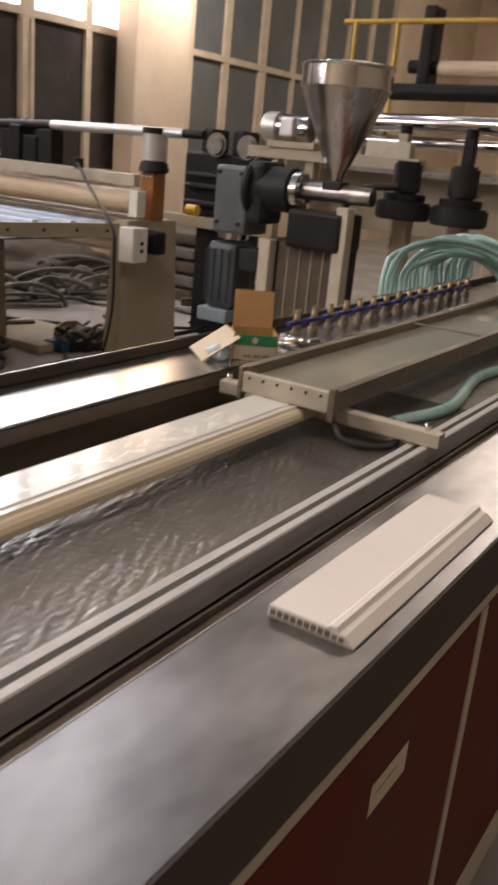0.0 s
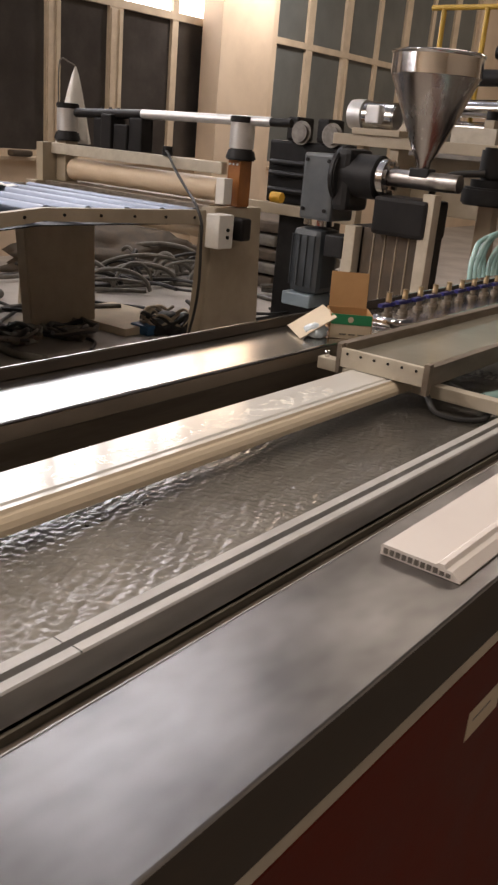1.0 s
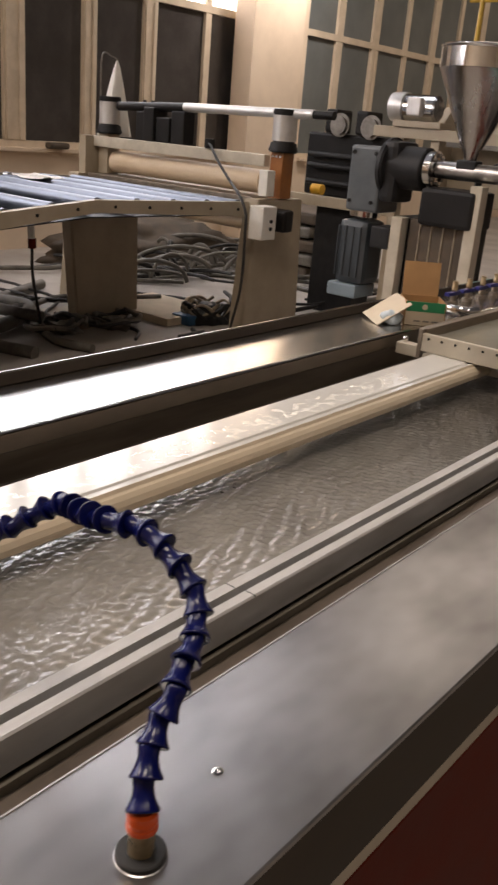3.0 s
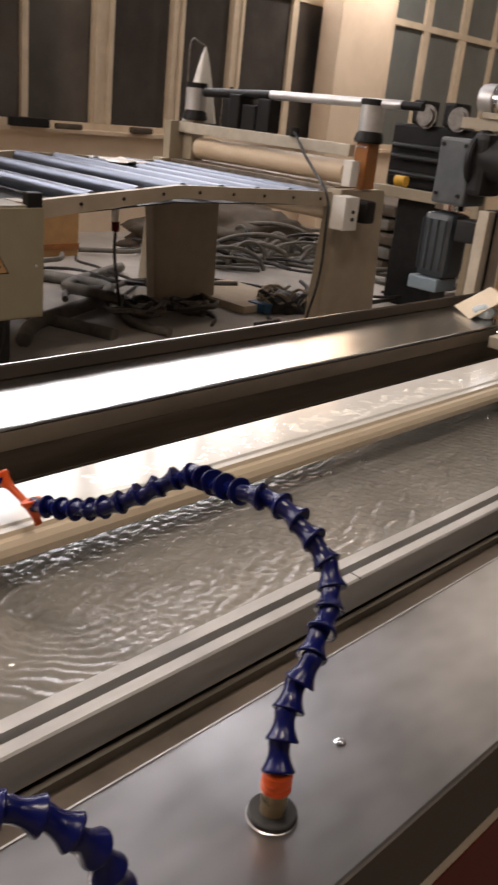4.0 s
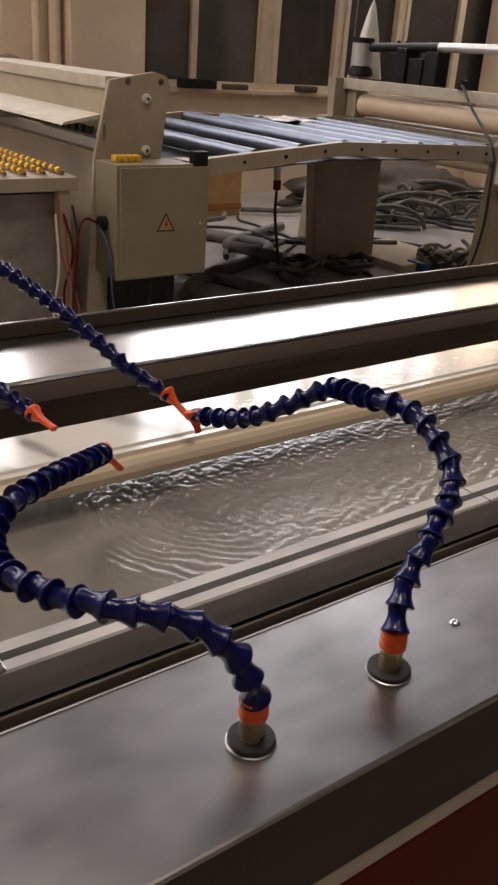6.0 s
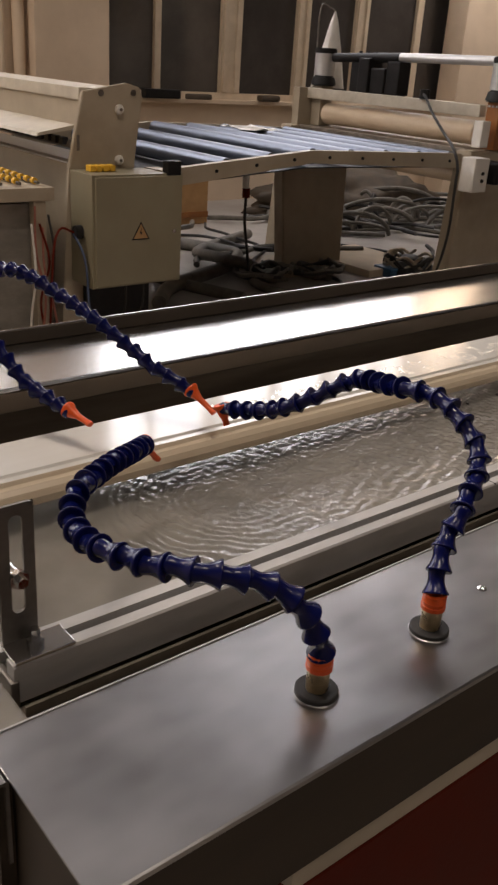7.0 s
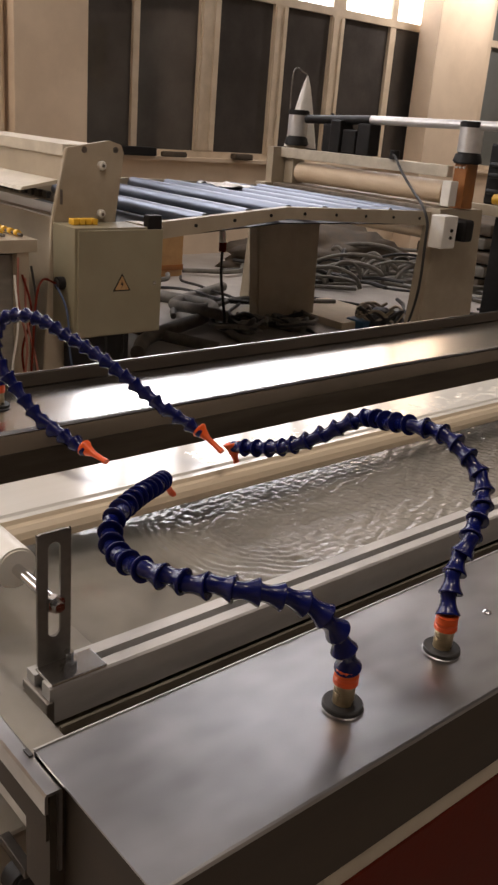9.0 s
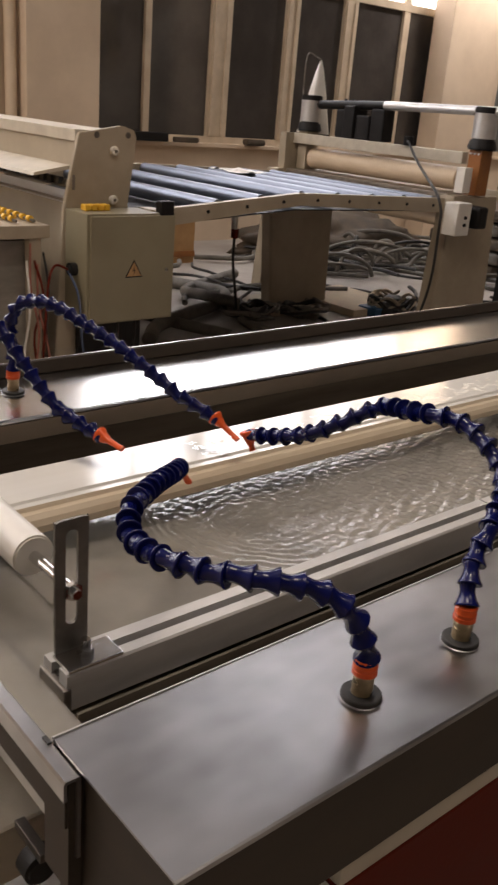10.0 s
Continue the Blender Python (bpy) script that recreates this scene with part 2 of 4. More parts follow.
def prism(points, axis, lo, hi, bm=None, bevel=0.0):
    """A polygon drawn in the other two axes, drawn out along the axis from lo to hi."""
    bm = bm or bmesh.new()

    def at(p, d):
        return {"x": (d, p[0], p[1]), "y": (p[0], d, p[1]), "z": (p[0], p[1], d)}[axis]

    a = [bm.verts.new(at(p, lo)) for p in points]
    b = [bm.verts.new(at(p, hi)) for p in points]
    faces = [bm.faces.new(a), bm.faces.new(list(reversed(b)))]
    n = len(points)
    for k in range(n):
        faces.append(bm.faces.new((a[k], b[k], b[(k + 1) % n], a[(k + 1) % n])))
    if bevel:
        bmesh.ops.recalc_face_normals(bm, faces=faces)
        bmesh.ops.bevel(bm, geom=list({e for f in faces for e in f.edges}), offset=bevel, segments=2, affect="EDGES")
    return bm


def smooth_path(points, steps=6):
    pts = [Vector(p) for p in points]
    pts = [2 * pts[0] - pts[1]] + pts + [2 * pts[-1] - pts[-2]]
    out = []
    for i in range(1, len(pts) - 2):
        p0, p1, p2, p3 = pts[i - 1 : i + 3]
        for k in range(steps):
            t = k / steps
            out.append(0.5 * (2 * p1 + (p2 - p0) * t + (2 * p0 - 5 * p1 + 4 * p2 - p3) * t * t + (3 * p1 - p0 - 3 * p2 + p3) * t**3))
    return out + [pts[-2]]


def tube(points, r, seg=8, bm=None, steps=5):
    bm = bm or bmesh.new()
    path = smooth_path(points, steps)
    rings = []
    for i, p in enumerate(path):
        d = (path[min(i + 1, len(path) - 1)] - path[max(i - 1, 0)]).normalized()
        q = d.to_track_quat("Z", "Y")
        rings.append([bm.verts.new(p + q @ Vector((r * math.cos(2 * math.pi * k / seg), r * math.sin(2 * math.pi * k / seg), 0))) for k in range(seg)])
    for lo, hi in zip(rings, rings[1:]):
        shift = min(range(seg), key=lambda s: (lo[0].co - hi[s].co).length)
        hi[:] = hi[shift:] + hi[:shift]
        for k in range(seg):
            bm.faces.new((lo[k], lo[(k + 1) % seg], hi[(k + 1) % seg], hi[k])).smooth = True
    bm.faces.new(list(reversed(rings[0])))
    bm.faces.new(rings[-1])
    return bm


def sheet(bend, y0, y1, thick, bm=None):
    """A bent sheet: an open outline in x and z, drawn out along y, with thickness."""
    pts = [Vector((p[0], 0, p[1])) for p in bend]
    inner = []
    for i, p in enumerate(pts):
        a = (pts[i] - pts[i - 1]).normalized() if i else None
        b = (pts[i + 1] - pts[i]).normalized() if i < len(pts) - 1 else None
        d = ((a or b) + (b or a)).normalized()
        n = Vector((-d.z, 0, d.x))
        k = 1 / max(0.4, n.dot(Vector((-(a or b).z, 0, (a or b).x))))
        inner.append(p - n * thick * k)
    return prism([(p.x, p.z) for p in pts] + [(p.x, p.z) for p in reversed(inner)], "y", y0, y1, bm)


# ---- the hall ----
ROOF = material("grey_roof_sheet", (0.24, 0.25, 0.27), 0.7, dark=(0.17, 0.175, 0.19), scale=0.6, bump=0.1)
tagged(part("floor", box(-7.2, 12, -8, 20, -0.2, 0.0), FLOOR), "stained grey concrete factory floor", "floor", kind="structure")
tagged(part("ceiling", box(-7.2, 12, -8, 20, 6.6, 6.8), ROOF), "plain grey factory ceiling", "ceiling", kind="structure")
tagged(part("wall_east", box(12, 12.2, -8, 20, -0.2, 6.8), WALL), "plain yellowed plaster wall", "wall", kind="structure")
tagged(part("wall_south", box(-7.2, 12.2, -8.2, -8, -0.2, 6.8), WALL), "plain yellowed plaster wall", "wall", kind="structure")
tagged(part("wall_north", box(-7.2, 12.2, 20, 20.2, -0.2, 6.8), WALL), "plain yellowed plaster wall", "wall", kind="structure")
WX = -6.97
bm = box(WX - 0.23, WX, -8, 20, -0.2, 0.98)
box(WX - 0.23, WX, -8, 20, 5.0, 6.8, bm=bm)
for y0, y1 in ((-8, -4.9), (-0.9, -0.4), (2.6, 3.91), (8.85, 9.9), (15.9, 20)):
    box(WX - 0.23, WX, y0, y1, 0.98, 5.0, bm=bm)
tagged(part("wall_west", bm, WALL), "yellowed plaster wall with tall window openings", "wall", kind="structure")
for y0, y1, d in ((8.42, 9.41, 0.3), (3.1, 3.8, 0.2)):
    tagged(part("wall_column", box(WX + 0.002, WX + d, y0, y1, 0, 6.6, 0.01), WALL), "yellowed plaster column on the window wall", "column", kind="structure")
for y, r in ((3.02, 0.05), (2.86, 0.035)):
    tagged(part("wall_pipe", rod((WX + 0.07, y, 0.0), (WX + 0.07, y, 6.6), r, 16), WALL), "plaster-coloured pipe running up the window wall", "pipe", kind="structure")


def window(n, y0, y1, mullions, glass_low, glass_high, transom=2.52, jamb=0.03):
    w = thing("window_%d" % n, "tall factory window with aged cream frames", "window", kind="structure")
    x = WX - 0.1
    bm = box(x - 0.03, x + 0.05, y0, y1, 0.98, 1.04)
    box(x - 0.03, x + 0.05, y0, y1, 4.94, 5.0, bm=bm)
    box(x - 0.028, x + 0.052, y0, y1, transom, transom + 0.08, bm=bm)
    part("window_frame", bm, FRAME, w)
    cuts = [(y0, 0.03)] + list(mullions) + [(y1, jamb)]
    for y, f in cuts:
        part("mullion", box(x - 0.026, x + 0.048, max(y - f, y0), min(y + f, y1), 1.04, 4.94, 0.004), FRAME, w)
        if f > 0.08:
            for s in (-0.6, 0.6):
                part("sash_stile", box(x + 0.046, x + 0.062, y + f * s - 0.025, y + f * s + 0.025, 1.05, 2.5, 0.003), FRAME, w)
    for (a, fa), (b, fb) in zip(cuts, cuts[1:]):
        part("pane", box(x, x + 0.006, a + fa, b - fb, 1.04, transom), glass_low, w)
        part("pane", box(x, x + 0.006, a + fa, b - fb, transom + 0.08, 4.94), PANE_SOFT if glass_high is PANE_BRIGHT and a > 6.5 else glass_high, w)
    part("window_sill", box(WX - 0.02, WX + 0.06, y0, y1, 0.94, 0.978, 0.005), WALL, w)


window(1, 3.91, 8.85, ((4.46, 0.035), (5.32, 0.125), (6.25, 0.09), (7.1, 0.1), (8.02, 0.05)), PANE_DARK, PANE_BRIGHT, jamb=0.16)
window(2, 9.9, 15.9, ((10.73, 0.075), (11.66, 0.09), (12.55, 0.05), (13.4, 0.09), (14.25, 0.05), (15.1, 0.09)), PANE_GREY, PANE_GREY)
window(3, -0.4, 2.6, ((0.3, 0.04), (1.1, 0.1), (1.9, 0.04)), PANE_DARK, PANE_BRIGHT)
window(4, -4.9, -0.9, ((-4.0, 0.04), (-3.0, 0.1), (-2.0, 0.04)), PANE_DARK, PANE_BRIGHT)

# ---- the cooling tank ----
Y0, Y1 = -0.22, 5.2
tank = thing("cooling_tank", "stainless steel extrusion cooling tank with dark red panels", "cooling tank")
part("deck", sheet([(0.0, 0.93), (0.0, 0.9485), (0.001, 0.95), (0.1495, 0.95), (0.151, 0.949), (0.1515, 0.947), (0.1515, 0.9455)], Y0, Y1, 0.002), STEEL, tank, "brushed stainless steel cover deck")
# added pale strip: the edge's bright reflection as plain colour
part("edge_glint", box(-0.001, 0.0006, Y0, Y1, 0.9485, 0.9508), ALU, tank, "pale strip painting the glint on the sheet edge")
# skirt and end plate get their shade from the dark colour
part("front_skirt", box(0.1465, 0.1505, Y0 + 0.004, Y1, 0.862, 0.9475), SHADED_STEEL, tank, "steel front skirt coloured dark brown for shade")
part("deck_end", box(0.002, 0.146, Y0 + 0.005, Y0 + 0.008, 0.6, 0.947), SHADED_STEEL, tank, "steel end plate coloured dark brown for shade")
part("deck", sheet([(-0.777, 0.80), (-0.777, 0.9725), (-0.776, 0.974), (-0.774, 0.974), (-0.773, 0.9725), (-0.7725, 0.951), (-0.771, 0.95), (-0.601, 0.95), (-0.5965, 0.949), (-0.5945, 0.9465)], Y0, Y1, 0.002), STEEL_BRIGHT, tank, "brushed stainless steel cover deck with a raised back edge")
part("edge_band", box(-0.5975, -0.5935, -0.19, Y1, 0.918, 0.9445), material("mid_brown_steel", (0.3, 0.24, 0.18), 0.4, 0.5, dark=(0.2, 0.16, 0.12), scale=8, stretch=(1, 0.3, 1)), tank, "brown edge band")
# added dark strip: paints the shaded face of the raised back edge
part("back_shade_band", box(-0.7722, -0.7702, Y0 + 0.003, Y1, 0.9515, 0.9715), SHADED_STEEL, tank, "dark strip added for shade on the back edge")

# inner face in a darker brown than the edge band above it
part("inner_skirt", box(-0.597, -0.594, -0.19, Y1, 0.8, 0.917), material("dark_brown_steel", (0.17, 0.135, 0.1), 0.4, 0.5, dark=(0.09, 0.07, 0.052), scale=9, stretch=(1, 0.3, 3)), tank, "dark brown inner skirt")
part("trim_strip", box(0.13, 0.1465, Y0 + 0.16, Y1, 0.836, 0.8612, 0.001), CREAM, tank, "thin cream edge strip")
for y0, y1 in ((-0.06, 1.21), (1.235, 2.6), (2.625, 4.0), (4.025, 5.2)):
    part("panel", box(0.125, 0.146, y0, y1, 0.2, 0.834, 0.003), RED, tank, "dark red painted sheet panel")
for y in (-0.075, 1.2225, 2.6125, 4.0125):
    part("post", box(0.12, 0.148, y - 0.0125, y + 0.0125, 0.06, 0.835, 0.002), CREAM, tank, "cream painted frame post")
part("base_frame", box(0.06, 0.146, Y0, Y1, 0.1, 0.2, 0.004), CREAM, tank, "cream painted base frame")
part("base_frame", box(-0.78, -0.70, Y0, Y1, 0.1, 0.2, 0.004), CREAM, tank, "cream painted base frame")
part("back_panel", box(-0.782, -0.77, Y0, Y1, 0.2, 0.8), RED, tank, "dark red painted sheet panel")
part("basin", sheet([(-0.49, 0.88), (-0.50, 0.80), (-0.10, 0.80), (-0.09, 0.88)], -0.15, Y1, 0.003), FOAM, tank, "stained stainless basin")
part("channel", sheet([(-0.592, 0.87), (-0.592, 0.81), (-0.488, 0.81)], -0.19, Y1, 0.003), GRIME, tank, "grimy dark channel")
part("channel", box(-0.1035, 0.012, -0.157, Y1, 0.864, 0.868), material("brown_channel", (0.2, 0.16, 0.125), 0.5, 0.2, dark=(0.1, 0.08, 0.062), scale=8), tank, "brown stained channel")

for x0, x1 in ((-0.146, -0.104), (-0.492, -0.45)):
    s = 1 if x0 > -0.3 else -1
    o, i = (x1, x0) if s > 0 else (x0, x1)
    part("rail", prism([(o, 0.872), (o, 0.908), (o - s * 0.002, 0.91), (o - s * 0.014, 0.91), (o - s * 0.014, 0.888), (o - s * 0.028, 0.888), (o - s * 0.028, 0.907), (i, 0.907), (i, 0.872)], "y", -0.152, Y1), RAIL, tank, "slotted aluminium guide rail")
    part("groove_strip", box(min(o - s * 0.0142, o - s * 0.0278), max(o - s * 0.0142, o - s * 0.0278), -0.15, Y1, 0.8882, 0.892), BLACK, tank, "dark blue-grey strip in the rail slot")
    part("rail_foot", box(min(o, i) - 0.002, max(o, i) + 0.002, -0.156, -0.148, 0.862, 0.896, 0.002), STEEL_DARK, tank, "dark steel rail end block")
part("end_lip", prism([(-0.2325, 0.928), (-0.2325, 0.943), (-0.231, 0.945), (-0.2205, 0.945), (-0.219, 0.943), (-0.219, 0.872), (-0.2215, 0.872), (-0.2215, 0.9425), (-0.23, 0.9425), (-0.23, 0.928)], "x", -0.8, 0.039), STEEL, tank, "bent steel end lip")
# same shade-dark colour on the tank's end faces
part("end_fascia", box(-0.8, 0.035, -0.2295, -0.2275, 0.9, 0.942), SHADED_STEEL, tank, "end fascia coloured dark brown for shade")
part("end_wall", box(0.0005, 0.036, -0.2272, -0.2158, 0.84, 0.9415), SHADED_STEEL, tank, "steel end bracket coloured dark for shade")
part("corner_clip", box(-0.009, 0.0, -0.224, -0.2205, 0.9452, 0.9468, 0.0005), RUBBER, tank, "small black corner clip")
part("drip_pan", box(-0.66, -0.26, -0.4, -0.09, 0.52, 0.6, 0.006), CREAM, tank, "cream painted catch pan under the tank end")
part("pan_bracket", box(-0.262, -0.2, -0.131, -0.119, 0.596, 0.608, 0.001), STEEL_DARK, tank)
part("pan_wheel", rod((-0.235, -0.125, 0.578), (-0.205, -0.125, 0.578), 0.02, 18, bevel=0.004), RUBBER, tank, "small black rubber wheel")
for y in (0.45, 1.9, 3.3):
    part("screw", lathe([(0.0045, 0.0), (0.0045, 0.001), (0.003, 0.0025), (0.0012, 0.003)], 14, m=Matrix.Translation((0.073, y if y > 1 else 0.223, 0.95))), CHROME, tank, "domed steel screw")
part("screw", rod((0.148, -0.105, 0.856), (0.153, -0.105, 0.856), 0.005, 12), CHROME, tank, "small steel screw")
for x, y in ((-0.729, 0.121), (0.1, -0.16)):
    c = part("castor", rod((x - 0.012, y, 0.03), (x + 0.012, y, 0.03), 0.03, 18, bevel=0.005), RUBBER, tank, "small black rubber castor")
    part("castor_fork", box(x - 0.018, x + 0.018, y - 0.01, y + 0.01, 0.045, 0.1, 0.002), STEEL_DARK, c)

for x0, x1, z1 in ((-0.1455, -0.1325, 0.9074), (-0.1178, -0.1042, 0.9103)):
    part("rail_joint", box(x0, x1, 0.491, 0.4922, z1 - 0.01, z1), BLACK, tank, "thin dark joint across the rail")

# paper label on the red panel
label = thing("paper_label", "blank pale paper label stuck on the red panel", "label")
part("sheet", box(0.1462, 0.1468, 0.885, 0.985, 0.715, 0.757), CARD_LIGHT, label)
part("print_bar", box(0.1468, 0.1470, 0.9, 0.955, 0.738, 0.741), STEEL_DARK, label)

# hold-down roller at the tank's end
holder = thing("hold_down_roller", "white plastic roller on slotted steel brackets", "roller")


def slotted_plate(x):
    """An upright plate with rounded top corners and a round-ended slot through it."""
    cy, half, low, high, r = -0.132, 0.016, 0.912, 1.043, 0.006
    hole, rim = [], []
    for k in range(16):
        a = math.pi * k / 15
        hole.append((cy + r * math.cos(a), 1.027 + r * math.sin(a)))
        rim.append((cy + half * max(-1.0, min(1.0, 1.5 * math.cos(a))), high - (0.0015 if abs(math.cos(a)) > 0.6 and abs(math.cos(a)) < 0.8 else 0.0) if math.sin(a) > 0.5 else 1.027 + (high - 1.027) * math.sin(a) * 2 - 0.0005))
    for k in range(16):
        a = math.pi + math.pi * k / 15
        hole.append((cy + r * math.cos(a), 0.946 + r * math.sin(a)))
        rim.append((cy + half * max(-1.0, min(1.0, 1.5 * math.cos(a))), low if math.sin(a) < -0.5 else 0.946 + (0.946 - low) * math.sin(a) * 2))
    bm = bmesh.new()
    sides = []
    for d in (-0.0015, 0.0015):
        sides.append(([bm.verts.new((x + d, *p)) for p in hole], [bm.verts.new((x + d, *p)) for p in rim]))
    n = len(hole)
    (h0, r0), (h1, r1) = sides
    for k in range(n):
        j = (k + 1) % n
        for quad in ((h0[k], h0[j], r0[j], r0[k]), (h1[k], h1[j], r1[j], r1[k]), (h0[k], h0[j], h1[j], h1[k]), (r0[k], r0[j], r1[j], r1[k])):
            bm.faces.new(quad)
    return bm


for x, s in ((-0.134, 1), (-0.462, -1)):
    p = part("bracket", slotted_plate(x), STEEL_DARK, holder, "slotted steel bracket")
    part("foot", box(min(x, x + s * 0.03), max(x, x + s * 0.03), -0.15, -0.095, 0.9102, 0.9132, 0.0005), STEEL_BRIGHT, p)
    part("bolt", lathe([(0.0075, 0.0), (0.0075, 0.006), (0.0045, 0.0062), (0.0045, 0.016)], 6, m=Matrix.Translation((x + s * 0.014, -0.125, 0.913))), CHROME, p)
    part("nut", lathe([(0.009, 0.0), (0.009, 0.006), (0.005, 0.0062), (0.005, 0.012)], 6, m=pose(x, -0.132, 0.974, 0, 90 * s, 0)), CHROME, p)
part("axle", rod((-0.46, -0.132, 0.974), (-0.135, -0.132, 0.974), 0.0055, 14), CHROME, holder)
part("roller", rod((-0.44, -0.132, 0.974), (-0.203, -0.132, 0.974), 0.0205, 32, bevel=0.002), WHITE, holder, "white plastic roller sleeve")

# ---- water ----


def wave_sheet(x0, x1, y0, y1, step, z, height):
    nx, ny = max(2, int((x1 - x0) / step)), max(2, int((y1 - y0) / step))
    bm = bmesh.new()
    grid = [[bm.verts.new((x0 + (x1 - x0) * i / nx, y0 + (y1 - y0) * j / ny, 0)) for i in range(nx + 1)] for j in range(ny + 1)]
    for row in grid:
        for v in row:
            v.co.z = z + height(v.co.x, v.co.y)
    for r0, r1 in zip(grid, grid[1:]):
        for i in range(nx):
            bm.faces.new((r0[i], r0[i + 1], r1[i + 1], r1[i])).smooth = True
    return bm


def calm(x, y):
    return 0.0003 * noise.noise(Vector((x * 22, y * 14, 0.3)))


WAVES = []
wrnd = random.Random(21)
for k in range(9):
    size = (0.019, 0.016, 0.0135, 0.0115, 0.0095, 0.015, 0.0125, 0.0085, 0.026)[k]
    turn = wrnd.uniform(0, math.pi)
    WAVES.append((2 * math.pi / size * math.cos(turn) * 1.25, 2 * math.pi / size * math.sin(turn) * 0.8, 0.14 * size / (2 * math.pi), wrnd.uniform(0, 6.28)))


def chop(x, y):
    """Crossing wavelets whose crests wander."""
    w = noise.noise(Vector((x * 20, y * 14, 3.0)))
    v = noise.noise(Vector((x * 34, y * 26, 8.0)))
    return sum(a * math.sin(kx * x + ky * y + p + (2.6 if n % 2 else -2.6) * w + 1.8 * v) * (0.75 + 0.7 * (v if n % 3 else -w)) for n, (kx, ky, a, p) in enumerate(WAVES))


NOZZLE = (-0.285, 0.235)


def churn(x, y):
    """Arcs round the place where the jets fall, broken chop running off along the tank."""
    dx, dy = x - NOZZLE[0], y - NOZZLE[1]
    r = math.hypot(dx, dy)
    warp = Vector((x * 22, y * 22, 5.0))
    ring = math.sin((r + 0.009 * noise.noise(warp) + 0.004 * noise.noise(warp * 2.3)) * 2 * math.pi / 0.0125)
    ring *= max(0.0, 0.7 + 0.9 * noise.noise(Vector((x * 24, y * 24, 2.0))))
    back = max(0.0, min(1.0, 0.55 - 0.7 * dy / max(r, 0.01)))
    ring *= back * max(0.0, min(1.0, (r - 0.03) / 0.05)) * max(0.0, min(1.0, (0.19 - r) / 0.06))
    ahead = max(0.0, min(1.0, (dy + 0.02) / 0.1))
    run = max(ahead, max(0.0, min(1.0, (0.155 - r) / 0.06))) * max(0.55, min(1.0, (1.6 - y) / 0.8))
    edge = max(0.0, min(1.0, (x + 0.45) / 0.02)) * (0.55 + 0.45 * max(0.0, min(1.0, (x + 0.34) / 0.05))) * max(0.15, min(1.0, (-0.143 - x) / 0.02))
    lull = 0.8 + 0.75 * noise.noise(Vector((x * 6, y * 3.5, 1.0)))
    lull += 0.9 * math.exp(-((x + 0.315) / 0.05) ** 2 - ((y - 1.22) / 0.2) ** 2)  # water falling from the strip
    eddy = 0.35 + 0.65 * min(1.0, r / 0.06)
    return edge * (0.0014 * ring + 1.15 * run * lull * eddy * chop(x, y)) + 0.25 * calm(x, y)


tagged(part("water", wave_sheet(-0.592, -0.002, -0.2185, -0.158, 0.02, 0.888, calm), WATER_CALM), "calm murky cooling water filling the tank", "water", kind="structure")
for y0, y1 in ((-0.158, 0.0), (1.95, Y1)):
    tagged(part("water", wave_sheet(-0.452, -0.143, y0, y1, 0.02, 0.888, calm), WATER_CALM), "calm murky cooling water filling the tank", "water", kind="structure")
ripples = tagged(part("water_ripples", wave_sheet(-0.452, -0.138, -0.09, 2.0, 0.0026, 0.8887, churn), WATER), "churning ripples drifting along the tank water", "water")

# ---- the profile that runs through the tank ----
PROFILE = [(-0.45, 0.931), (-0.45, 0.944), (-0.448, 0.945), (-0.369, 0.945), (-0.366, 0.9425), (-0.361, 0.9425), (-0.358, 0.9445), (-0.353, 0.9445), (-0.350, 0.940), (-0.345, 0.938), (-0.340, 0.933), (-0.337, 0.926), (-0.337, 0.918), (-0.346, 0.917), (-0.352, 0.93)]
profile = thing("extruded_profile", "glossy wet cream extruded plastic skirting strip", "plastic profile")
part("strip", prism(PROFILE, "y", -1.2, 4.2), PVC, profile)
part("moulding", prism([(-0.3525, 0.9448), (-0.3497, 0.9403), (-0.3448, 0.9383), (-0.3397, 0.9333), (-0.3366, 0.9262), (-0.3366, 0.9178), (-0.338, 0.9178), (-0.3385, 0.926), (-0.3415, 0.932), (-0.346, 0.937), (-0.351, 0.939), (-0.354, 0.9435)], "y", -1.2, 4.2), PVC_EDGE, profile, "ivory rounded moulding along the edge")


def wet(x, y):
    e = max(0.0, min(1.0, (x + 0.43) / 0.015)) * max(0.0, min(1.0, (-0.37 - x) / 0.008))
    return e * 0.001 * max(-0.6, 0.7 * noise.noise(Vector((x * 70, y * 45, 3.0))) + 0.6 * noise.noise(Vector((x * 150, y * 110, 8.0)))) - 0.0003


CLEAR = bpy.data.materials.new("water_film")
CLEAR.use_nodes = True
cb = CLEAR.node_tree.nodes["Principled BSDF"]
cb.inputs["Base Color"].default_value, cb.inputs["Roughness"].default_value = (0.95, 0.95, 0.93, 1), 0.03
cb.inputs["IOR"].default_value, cb.inputs["Transmission Weight"].default_value = 1.33, 1.0
film = part("water_film", wave_sheet(-0.43, -0.37, 0.45, 1.4, 0.003, 0.9452, wet), CLEAR, profile, "thin rippling film of water")
film.visible_shadow = False

